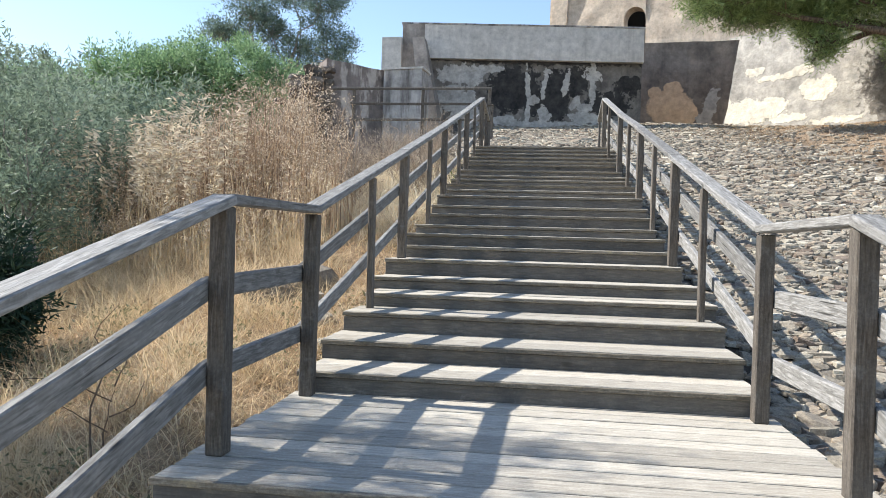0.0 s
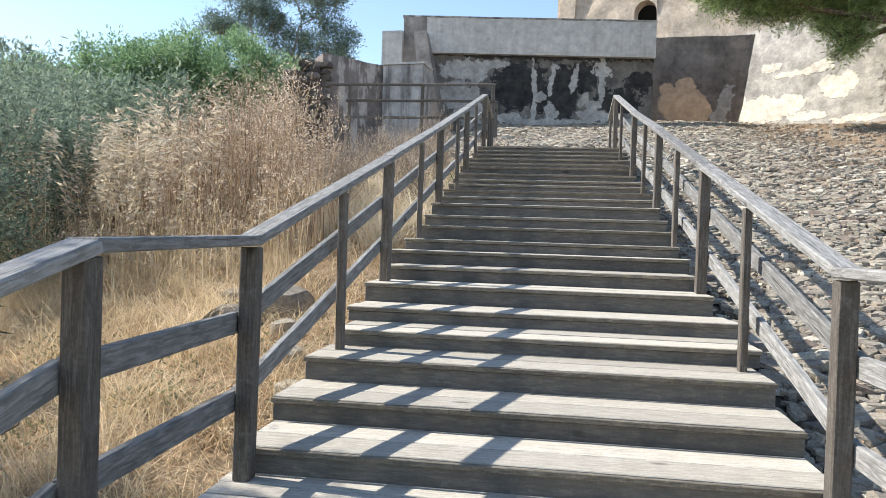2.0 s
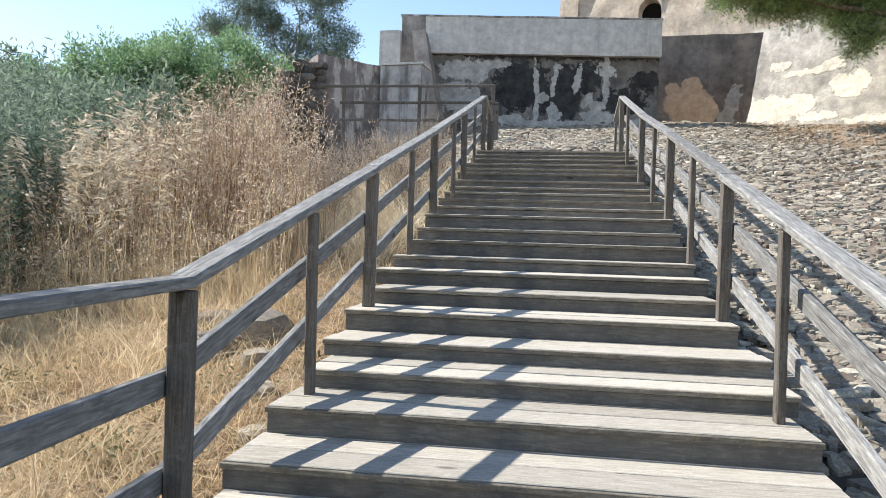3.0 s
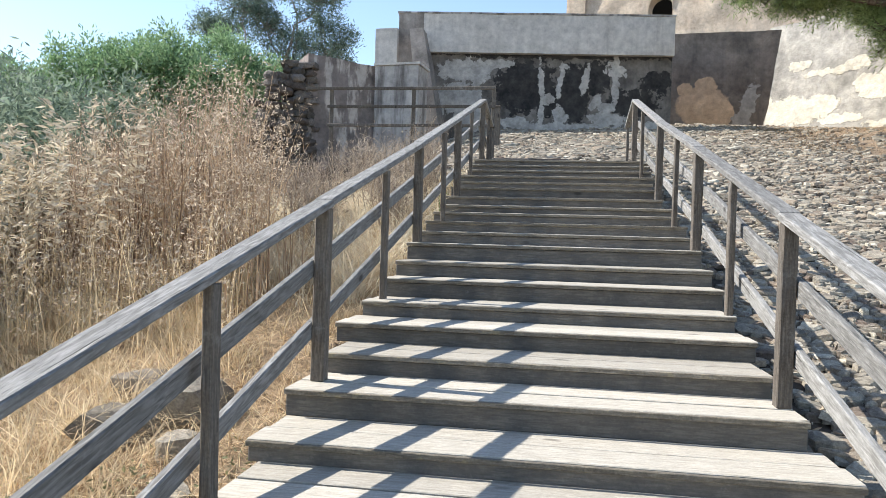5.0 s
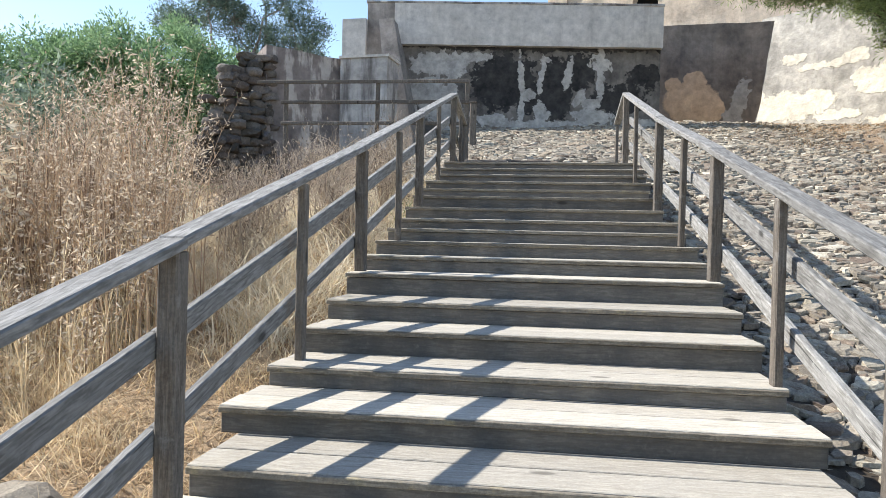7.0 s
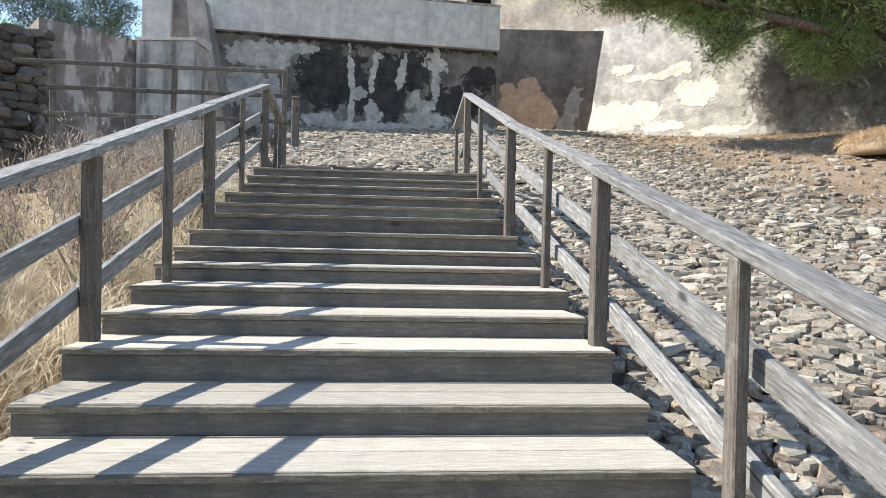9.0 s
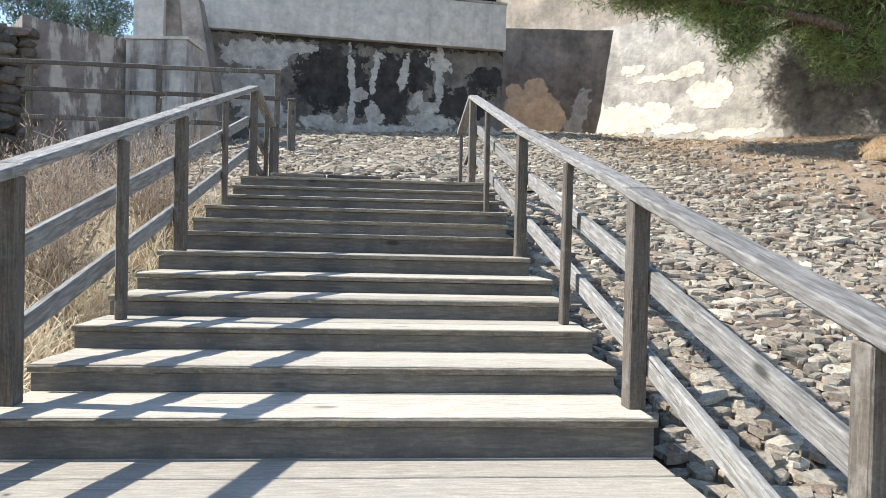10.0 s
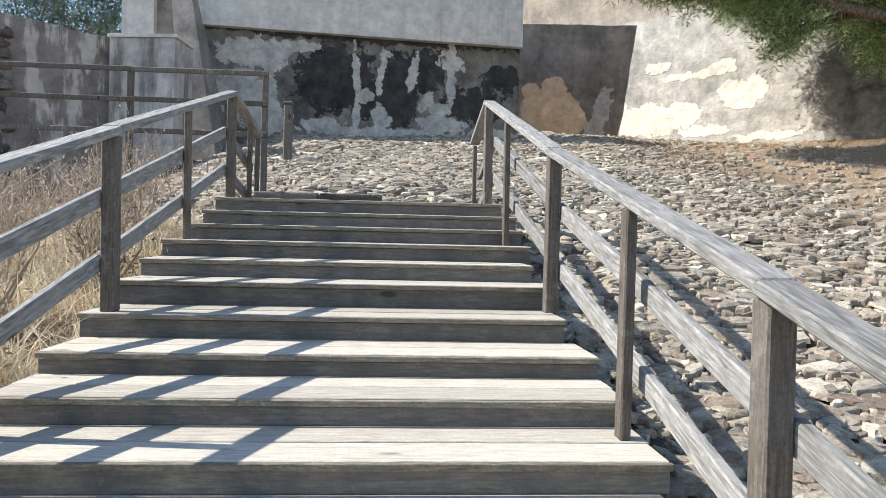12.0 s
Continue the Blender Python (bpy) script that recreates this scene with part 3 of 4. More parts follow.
slab("plastered_wall", (-5.98, 19.32), (-4.55, 20.3), 2.6, 6.5, 0.9, M_LEFTWALL, leftw, 0.01, 0.06, za=6.6, seed=21)
brown = structure("wall_brown", "brown stained fort wall with a bare ochre plaster patch")
slab("brown_face", (1.2, 26.9), (7.4, 26.42), 5.2, 9.05, 1.2, M_BROWN, brown, 0.035, 0.04, seed=31)
white = structure("wall_white", "sunlit battered fort wall with peeling white and grey lime plaster")
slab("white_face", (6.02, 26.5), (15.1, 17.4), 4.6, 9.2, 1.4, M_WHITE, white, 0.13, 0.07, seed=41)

# ---- tower ----
tower = structure("tower", "cream rendered stone tower with a small pointed arch window", "tower")
T0, TD = Vector((0.25, 34.05, 0)), Vector((1, -0.35, 0)).normalized()
TN = Vector((-TD.y, TD.x, 0))


def tower_face(u0, u1, z0, z1, seed):
    a, b = T0 + TD * u0, T0 + TD * u1
    return slab("tower_wall", a.xy, b.xy, z0, z1, 0.7, M_TOWER, tower, 0.03, 0.06, seed=seed)


AU, AW, AZ, AH = 3.72, 0.48, 10.6, 11.75
tower_face(-0.25, AU - AW, 6.0, 17.0, 51)
tower_face(AU + AW, 14.0, 6.0, 17.0, 52)
tower_face(AU - AW, AU + AW, 6.0, AZ, 53)
bm = bmesh.new()
arc = []
for k in range(13):
    w = math.pi * k / 12
    arc.append((AU - AW * math.cos(w), AH + 0.62 * math.sin(w) ** 0.8))
front, rear = [], []
for u, z in arc:
    for dst, off in ((front, 0.13), (rear, 0.8)):
        p = T0 + TD * u + TN * off
        dst.append((bm.verts.new((p.x, p.y, z)), bm.verts.new((p.x, p.y, 17.0))))
for k in range(12):
    bm.faces.new((front[k][0], front[k + 1][0], front[k + 1][1], front[k][1]))
    bm.faces.new((rear[k + 1][0], rear[k][0], rear[k][1], rear[k + 1][1]))
    bm.faces.new((front[k + 1][0], front[k][0], rear[k][0], rear[k + 1][0]))
part("arch_head", bm, M_TOWER, tower)
p0 = T0 + TD * AU + TN * 2.5
inner = box_mesh("window_recess", 3.0, 0.2, 4.0, 0.0)
part_mesh("window_recess", inner, m_dark, tower, "", pose(p0.x, p0.y, 11.5, 0, 0, math.degrees(math.atan2(TD.y, TD.x))))
a = T0 + TD * -0.25
slab("tower_side", (a.x + 2.6, a.y + 7.4), (a.x, a.y + 0.05), 6.0, 17.0, 0.7, M_TOWER, tower, 0.03, 0.06, seed=55)

# ---- upper fence ----
fence = tagged(new("wooden_fence"), "dark weathered wooden fence with three rails before the wall", "fence")
for x in (-1.19, -2.68, -4.25):
    g = float(ground_z(x, 16.0))
    part_mesh("post", box_mesh("post", 0.065, 0.065, 5.03 - g + 0.2, 0.006), M_POST, fence, "", pose(x, 15.9, (5.03 + g - 0.2) / 2, 0, rng.uniform(-0.6, 0.6), rng.uniform(-4, 4)))
for z in (5.0, 4.66, 4.31):
    for xa, xb in ((-4.75 if z > 4.9 else -4.32, -2.66), (-2.66, -1.15)):
        beam("rail", (xa, 15.855, z + rng.uniform(-0.01, 0.01)), (xb, 15.855, z), 0.035, 0.055, M_POST, fence)
boll = tagged(new("wooden_bollard"), "short dark wooden post standing on cobbles before the wall", "bollard")
gb = float(ground_z(-1.38, 19.2))
part_mesh("shaft", box_mesh("shaft", 0.13, 0.13, 0.96, 0.015), M_POST, boll, "", pose(-1.41, 19.2, gb + 0.40))
part_mesh("cap", box_mesh("cap", 0.15, 0.15, 0.05, 0.015), M_POST, boll, "", pose(-1.41, 19.2, gb + 0.905))

# ---- trees ----


def limb(a, b, r0, r1, r, bend=0.15, n=6, sides=7):
    a, b = np.array(a, float), np.array(b, float)
    off = r.normal(size=3) * np.linalg.norm(b - a) * bend
    pts, rad = [], []
    for k in range(n + 1):
        s = k / n
        pts.append(a + (b - a) * s + off * math.sin(math.pi * s) + r.normal(size=3) * 0.02 * np.linalg.norm(b - a) * (0 < k < n))
        rad.append(r0 + (r1 - r0) * s)
    return tube(pts, rad, sides)


def tree(name, label, base, heads, trunk_r, leaf, seed, material, bark_mat, category="tree", spread=0.55, needles=False, trunk_top=None, fill=1.0, stray=0.18, puff=False):
    """heads: crown masses (x, y, z, rx, ry, rz, clumps). leaf: (per clump, length, width, clump radius)."""
    r = np.random.default_rng(seed)
    root = tagged(new(name), label, category)
    base = np.array(base, float)
    mid = np.array(trunk_top, float) if trunk_top is not None else base + np.array([0, 0, 0.55 * (np.mean([h[2] for h in heads]) - base[2])])
    pieces = [limb(base - (0, 0, 0.2), mid, trunk_r, trunk_r * 0.7, r, 0.06, 8, 9)]
    cents, outs = [], []
    for hx, hy, hz, rx, ry, rz, clumps in heads:
        h = np.array((hx, hy, hz))
        pieces.append(limb(mid, h - (0, 0, rz * 0.3), trunk_r * 0.55, trunk_r * 0.2, r, 0.1))
        d = unit(clumps, r)
        rad = r.uniform(0.35, 1.0, clumps) ** fill
        c = h + d * rad[:, None] * np.array((rx, ry, rz)) * (1 + stray * r.normal(size=(clumps, 1)))
        for k in range(0, clumps, max(1, clumps // 22)):
            pieces.append(limb(h - (0, 0, rz * 0.3), c[k], trunk_r * 0.2, trunk_r * 0.04, r, 0.12, 4, 5))
        cents.append(c)
        outs.append(d)
    c, o = np.concatenate(cents), np.concatenate(outs)
    per, ln, wd, cr = leaf
    cc = np.repeat(c, per, 0)
    oo = np.repeat(o, per, 0)
    dirs = unit(len(cc), r) + oo * spread + np.array((0, 0, 0.15))
    dirs /= np.linalg.norm(dirs, axis=1)[:, None]
    size = np.repeat(r.uniform(0.5, 1.35, len(c)), per)[:, None]
    pos = cc + unit(len(cc), r) * (r.uniform(0, 1, (len(cc), 1)) ** 0.6) * cr * size * (0.35 if needles else 1.0)
    if puff:
        w = pos - cc
        dirs = w / (np.linalg.norm(w, axis=1)[:, None] + 1e-6) + unit(len(cc), r) * 0.7 + (0, 0, 0.2)
        dirs /= np.linalg.norm(dirs, axis=1)[:, None]
    v, f = leaves(pos, dirs, ln, wd, r, 0.1)
    vs, fs = join(pieces)
    part_mesh("trunk", raw_mesh("trunk", vs, fs), bark_mat, root)
    mesh_np("crown", v, f, material, root)
    return root


def raw_mesh(name, vs, fs):
    me = bpy.data.meshes.new(name)
    me.from_pydata(vs, [], fs)
    me.update()
    me.polygons.foreach_set("use_smooth", np.ones(len(me.polygons), bool))
    return me


def gz1(x, y):
    return float(ground_z(x, y))


pine = tree("pine_tree", "broad green pine with needle clumps shading the sunlit wall", (10.6, 19.6, gz1(10.6, 19.6)), [(8.4, 20.0, 8.7, 2.0, 1.8, 1.4, 520), (6.2, 20.2, 8.5, 1.7, 1.5, 1.1, 560), (4.75, 20.0, 8.5, 1.35, 1.2, 1.0, 460), (7.15, 19.9, 7.2, 0.65, 0.7, 0.8, 90), (10.3, 19.3, 8.4, 2.2, 1.8, 1.6, 380), (9.3, 20.0, 10.4, 3.2, 2.2, 1.4, 260), (9.3, 19.6, 6.9, 0.9, 0.7, 0.6, 80), (8.1, 22.8, 9.0, 1.3, 0.7, 1.2, 300), (10.3, 21.4, 8.0, 1.4, 0.9, 1.6, 240)], 0.26, (66, 0.14, 0.018, 0.24), 3, M_PINE, M_BARK, stray=0.08, puff=True, trunk_top=(10.0, 19.7, 7.6))
rd = np.random.default_rng(61)
c = np.array((11.4, 18.4, 8.4)) + unit(1100, rd) * rd.uniform(0.2, 1.0, (1100, 1)) * (1.5, 0.8, 0.8)
v, f = leaves(c, unit(1100, rd), 0.5, 0.014, rd)
mesh_np("dead_twigs", v, f, M_DEAD, pine)
tree("stone_pine", "rounded bright green pine bush on the slope behind reeds", (-12.4, 23.0, gz1(-12.4, 23.0)), [(-11.0, 23, 6.5, 3.0, 2.4, 1.65, 230), (-13.7, 22.5, 6.1, 2.5, 2.1, 1.6, 180), (-8.6, 23.2, 5.95, 1.7, 1.8, 1.55, 130), (-16.6, 22, 5.8, 2.3, 2.1, 1.6, 130), (-10.4, 22.4, 4.2, 3.3, 2.0, 1.7, 150)], 0.3, (260, 0.115, 0.05, 0.46), 5, M_PINE_FAR, M_BARK, stray=0.06, puff=True)
tree("eucalyptus_tree", "tall airy dark green eucalyptus with several pale trunks", (-13.0, 35, gz1(-13, 35)), [(-14.9, 35, 13.2, 1.6, 1.2, 1.5, 60), (-13.2, 35.5, 14.6, 1.6, 1.2, 1.4, 56), (-11.2, 34.5, 13.4, 1.7, 1.3, 1.6, 66), (-10.7, 34.5, 10.9, 1.5, 1.0, 1.4, 70), (-16.4, 35, 11.9, 1.4, 1.2, 0.8, 40), (-12.6, 35, 10.6, 1.2, 1.0, 1.5, 36), (-13.8, 35, 12.2, 1.3, 1.0, 1.0, 34)], 0.13, (95, 0.2, 0.04, 0.55), 8, M_EUC, M_BARK_PALE, spread=0.3, trunk_top=(-12.8, 35, 9.0))
tree("olive_tree", "silvery grey-green olive tree on the slope", (-8.8, 9.6, gz1(-8.8, 9.6)), [(-8.6, 9.8, 3.2, 1.7, 1.6, 1.25, 260), (-7.0, 9.8, 2.4, 1.3, 1.3, 1.3, 220), (-10.0, 10.4, 3.3, 1.6, 1.5, 1.4, 150), (-7.8, 9.0, 1.2, 1.6, 1.3, 1.2, 140), (-9.4, 8.4, 1.6, 1.2, 1.1, 1.3, 150), (-6.3, 9.3, 1.1, 1.0, 1.0, 0.9, 45)], 0.15, (85, 0.09, 0.022, 0.34), 11, M_OLIVE, M_BARK_PALE, spread=0.35)
tree("olive_tree", "tall silvery olive tree shading the landing", (-5.5, 3.6, gz1(-5.5, 3.6)), [(-5.6, 4.0, 3.3, 1.2, 1.1, 1.0, 190), (-5.6, 3.5, 5.0, 1.2, 0.9, 0.9, 90), (-5.5, 3.2, 2.6, 1.1, 0.9, 0.9, 130), (-6.3, 3.0, 4.0, 1.0, 1.0, 1.0, 60), (-5.6, 1.4, 2.6, 1.0, 1.1, 0.8, 120)], 0.13, (80, 0.095, 0.024, 0.34), 13, M_OLIVE, M_BARK_PALE, spread=0.35)
tree("olive_tree", "tall silvery olive tree behind the reeds", (-9.5, 15.0, gz1(-9.5, 15)), [(-9.3, 15, 3.4, 1.9, 1.6, 1.6, 240), (-7.8, 14.4, 3.4, 1.4, 1.4, 1.4, 190), (-11.6, 15.6, 3.6, 2.0, 1.6, 1.6, 200), (-13.4, 17, 4.6, 2.0, 1.6, 1.6, 160)], 0.16, (52, 0.17, 0.04, 0.42), 12, M_OLIVE, M_BARK_PALE, spread=0.35)
tree("olive_tree", "low bushy silvery olive among dry grass", (-5.3, 7.0, gz1(-5.3, 7.0)), [(-5.7, 7.4, 1.8, 0.75, 0.8, 0.8, 48), (-6.2, 8.0, 2.4, 1.0, 0.9, 0.9, 80)], 0.08, (90, 0.075, 0.018, 0.28), 17, M_OLIVE, M_BARK_PALE, spread=0.35)
tree("dark_shrub", "dense dark green conifer shrub on the grassy slope", (-4.5, 5.5, gz1(-4.5, 5.5)), [(-4.5, 5.5, 1.05, 0.42, 0.45, 0.6, 120), (-4.75, 5.5, 0.6, 0.5, 0.5, 0.45, 90)], 0.05, (60, 0.1, 0.022, 0.2), 15, M_DARKBUSH, M_BARK, "shrub")

# ---- dry grass, reeds ----


def blades(pos, height, width, lean, r, segs=3):
    """Curved grass blades, narrowing to a point."""
    n = len(pos)
    ang = r.uniform(0, 2 * math.pi, n)
    d = np.stack([np.cos(ang), np.sin(ang), np.zeros(n)], 1)
    yaw = r.uniform(0, 2 * math.pi, n)
    s = np.stack([np.cos(yaw), np.sin(yaw), np.zeros(n)], 1)
    rows = []
    for k in range(segs + 1):
        q = k / segs
        c = pos + d * (lean * q * q)[:, None] + np.array((0, 0, 1.0)) * (height * (q - 0.25 * (lean / (height + 1e-6)) * q * q))[:, None]
        w = (width * (1 - 0.85 * q))[:, None]
        rows += [c - s * w / 2, c + s * w / 2]
    v = np.stack(rows, 1)
    m = 2 * (segs + 1)
    i = np.arange(n)[:, None] * m
    f = np.concatenate([i + np.array([[2 * k, 2 * k + 1, 2 * k + 3, 2 * k + 2]]) for k in range(segs)])
    return v.reshape(-1, 3), f


R = np.random.default_rng(21)


def scatter(n, x0, x1, y0, y1, keep=None):
    p = np.stack([R.uniform(x0, x1, n), R.uniform(y0, y1, n)], 1)
    if keep is not None:
        p = p[R.uniform(0, 1, len(p)) < keep(p[:, 0], p[:, 1])]
    return np.column_stack([p, ground_z(p[:, 0], p[:, 1]) - 0.02])


def clumpy(x, y):
    return np.clip(0.25 + 0.75 * np.sin(x * 5.1 + 1.7 * np.sin(y * 3.3)) * np.sin(y * 4.3 + np.sin(x * 4.1)), 0.12, 1)


p = scatter(215000, -7.5, -1.36, -2.5, 15.5, clumpy)
h = R.uniform(0.10, 0.42, len(p)) * (0.55 + 0.9 * clumpy(p[:, 0] + 0.3, p[:, 1])) * (0.7 + 0.5 * np.clip(-1.4 - p[:, 0], 0, 1.2)) * (1 - 0.4 * smooth01(9.5, 11, p[:, 1]))
v, f = blades(p, h, R.uniform(0.005, 0.012, len(p)), h * R.uniform(0.3, 1.9, len(p)), R, 2)
tagged(mesh_np("dry_grass", v, f, M_STRAW), "golden dry straw grass beside the staircase", "grass", kind="stuff")
p = scatter(60000, -6.0, -1.4, 0.3, 13.0, lambda x, y: 0.25 + 0.75 * clumpy(x + 0.7, y + 0.4))
v, f = blades(p + (0, 0, 0.04), R.uniform(0.03, 0.16, len(p)), R.uniform(0.005, 0.013, len(p)), R.uniform(0.12, 0.42, len(p)), R, 2)
tagged(mesh_np("fallen_straw", v, f, M_THATCH), "tangled fallen orange-brown straw under the standing grass", "grass", kind="stuff")
p = scatter(14000, -16, -5.5, 2, 24, clumpy)
h = R.uniform(0.3, 0.8, len(p))
v, f = blades(p, h, R.uniform(0.012, 0.024, len(p)), h * R.uniform(0.2, 0.9, len(p)), R, 2)
tagged(mesh_np("dry_grass_far", v, f, M_STRAW), "sparse pale dry grass on the lower slope", "grass", kind="stuff")


def weeds(name, label, pos, height, seed, seedy, stem_mat, head_mat, flake=(0.042, 0.012), stem=0.011, low=0.35):
    """Tall dry stems with side twigs and drooping seed heads."""
    r = np.random.default_rng(seed)
    n = len(pos)
    lean = height * r.uniform(0.03, 0.28, n)
    v, f = blades(pos, height, stem * r.uniform(0.7, 1.3, n), lean, r, 4)
    top = v.reshape(n, 10, 3)
    tw, tf = [v], [f]
    off = len(v)
    hv, hd = [], []
    for k in range(7):
        q = r.uniform(low, 1.0, n)
        i = np.minimum((q * 4).astype(int), 3)
        a = top[np.arange(n), 2 * i] * (1 - (q * 4 - i))[:, None] + top[np.arange(n), 2 * i + 2] * (q * 4 - i)[:, None]
        ln = height * r.uniform(0.08, 0.24, n) * (1.25 - 0.6 * q)
        tv, tq = blades(a, ln, np.full(n, 0.005), ln * r.uniform(0.4, 1.0, n), r, 2)
        tw.append(tv)
        tf.append(tq + off)
        off += len(tv)
        tip = tv.reshape(n, 6, 3)[:, 4]
        base = tv.reshape(n, 6, 3)[:, 2]
        for _ in range(seedy):
            s = r.uniform(0, 1.1, (n, 1))
            hv.append(base + (tip - base) * s + r.normal(size=(n, 3)) * 0.02)
            d = (tip - base) / (np.linalg.norm(tip - base, axis=1)[:, None] + 1e-6) * 0.8 + r.normal(size=(n, 3)) * 0.6 + (0, 0, -0.1)
            hd.append(d / np.linalg.norm(d, axis=1)[:, None])
    root = tagged(new(name), label, "weeds", kind="stuff")
    mesh_np("stems", np.concatenate(tw), np.concatenate(tf), stem_mat, root)
    lv, lf = leaves(np.concatenate(hv), np.concatenate(hd), *flake, r, 0.1)
    mesh_np("seed_heads", lv, lf, head_mat, root)
    return root


def reed_keep(x, y):
    edge = smooth01(0.0, 0.5, -2.75 - 0.5 * (y - 9.8) - x)
    front = smooth01(0.0, 0.7, y - 9.0 - 0.35 * np.clip(-4.5 - x, 0, 4))
    tufts = 0.3 + 0.7 * (np.sin(x * 4.2 + np.sin(y * 4.0)) * np.sin(y * 4.6 + x) > -0.2)
    return edge * front * (1 - smooth01(11.6, 12.8, y)) * tufts


p = scatter(2600, -8.2, -2.4, 8.6, 12.8, reed_keep)
weeds("dry_weeds", "tall brown dry weeds with twiggy seed heads", p, R.uniform(1.2, 2.35, len(p)) * (0.8 + 0.2 * smooth01(-6.5, -3.5, p[:, 0])), 31, 5, M_STEM, M_HEAD, (0.05, 0.014), 0.021, 0.45)
p = scatter(110, -3.2, -2.2, 8.55, 9.4, lambda x, y: smooth01(-2.15, -2.7, x) * 0.7 + 0.15)
weeds("tall_twiggy_weeds", "sparse tall twiggy brown weeds beside the stairs", p, R.uniform(0.9, 1.9, len(p)), 37, 4, M_STEM, M_HEAD, (0.045, 0.013), 0.014, 0.5)
p = scatter(330, -5.6, -2.6, 9.0, 11.6, lambda x, y: smooth01(0.0, 0.4, -2.85 - 0.5 * (y - 9.8) - x) * smooth01(0.0, 0.4, y - 9.1))
h = R.uniform(1.0, 1.9, len(p))
v, f = blades(p, h, R.uniform(0.016, 0.03, len(p)), h * R.uniform(0.02, 0.16, len(p)), R, 4)
tagged(mesh_np("dry_canes", v, f, M_CANE), "dark brown upright dry canes among the weeds", "canes", kind="stuff")
p = scatter(1300, -7.5, -2.3, 7.2, 10.4, lambda x, y: smooth01(7.2, 9.4, y) * (x < -2.5 - 0.4 * (y - 8.5)))
weeds("low_weeds", "knee-high straw-coloured dry weeds before the tall ones", p, R.uniform(0.4, 1.25, len(p)), 35, 4, M_STRAW, M_HEAD, (0.045, 0.013), 0.011, 0.35)


def plumes(name, label, pos, height, seed):
    """Tall stalks whose upper half carries pale one-sided hanging spikelets."""
    r = np.random.default_rng(seed)
    n = len(pos)
    v, f = blades(pos, height, 0.009 * r.uniform(0.7, 1.3, n), height * r.uniform(0.03, 0.2, n), r, 6)
    top = v.reshape(n, 14, 3)
    side = r.normal(size=(n, 3)) * 0.5 + (0.8, 0.1, 0)
    hv, hd = [], []
    for k in range(22):
        q = 0.5 + 0.5 * k / 22 + r.uniform(-0.01, 0.01, n)
        i = np.minimum((q * 6).astype(int), 5)
        s = (q * 6 - i)[:, None]
        a = top[np.arange(n), 2 * i] * (1 - s) + top[np.arange(n), 2 * i + 2] * s
        for _ in range(3):
            d = side * (1 if k % 2 else -0.7) + r.normal(size=(n, 3)) * 0.35 + (0, 0, 0.1)
            hv.append(a + r.normal(size=(n, 3)) * 0.012)
            hd.append(d / np.linalg.norm(d, axis=1)[:, None])
    root = tagged(new(name), label, "reeds", kind="stuff")
    mesh_np("stems", v, f, M_STRAW, root)
    lv, lf = leaves(np.concatenate(hv), np.concatenate(hd), 0.10, 0.026, r, 0.1)
    mesh_np("seed_heads", lv, lf, M_STRAW_PALE, root)


p = scatter(56, -6.3, -3.9, 8.2, 9.6, lambda x, y: 0.25 + 0.75 * (np.sin(x * 5 + y) * np.sin(y * 4.3) > -0.3))
plumes("pale_reeds", "pale silvery seed heads of tall dry grass", p, R.uniform(1.5, 2.3, len(p)), 32)
p = scatter(34000, -5.5, -1.38, 8.8, 14.6, clumpy)
h = R.uniform(0.2, 0.62, len(p)) * (0.6 + 0.6 * clumpy(p[:, 0] + 0.5, p[:, 1]))
v, f = blades(p, h, R.uniform(0.007, 0.018, len(p)), h * R.uniform(0.3, 1.6, len(p)), R)
tagged(mesh_np("pale_grass", v, f, M_STRAW_GREY), "pale tufted dry grass beside the upper stairs", "grass", kind="stuff")


def twig_bush(label, x, y, wide, high, seed, count):
    """Bare branches rising from one foot, forking into many fine crooked twigs."""
    r = np.random.default_rng(seed)
    foot = np.array((x, y, gz1(x, y)))
    root = tagged(new("dry_bush"), label, "bush")
    tips = []
    for k in range(12):
        tip = foot + r.normal(size=3) * (wide * 0.45, wide * 0.45, 0) + (0, 0, high * r.uniform(0.55, 1.0))
        part_mesh("branch", raw_mesh("branch", *limb(foot - (0, 0, 0.05), tip, 0.012, 0.004, r, 0.12, 5, 5)), M_TWIG, root)
        tips.append(tip)
    q = r.uniform(0.3, 1.0, (count, 1))
    o = foot + (np.array(tips)[r.integers(0, 12, count)] - foot) * q + r.normal(size=(count, 3)) * 0.07
    d = unit(count, r) + (0, 0, 0.6)
    d /= np.linalg.norm(d, axis=1)[:, None]
    tv, tf = blades(o, r.uniform(0.08, 0.3, count), np.full(count, 0.006), r.uniform(0.05, 0.3, count), r, 2)
    lv, lf = leaves(o + d * 0.15, d, 0.05, 0.016, r)
    mesh_np("twig_mass", tv, tf, M_TWIG, root)["kind"] = "stuff"
    mesh_np("dead_foliage", lv, lf, M_TWIG, root)["kind"] = "stuff"


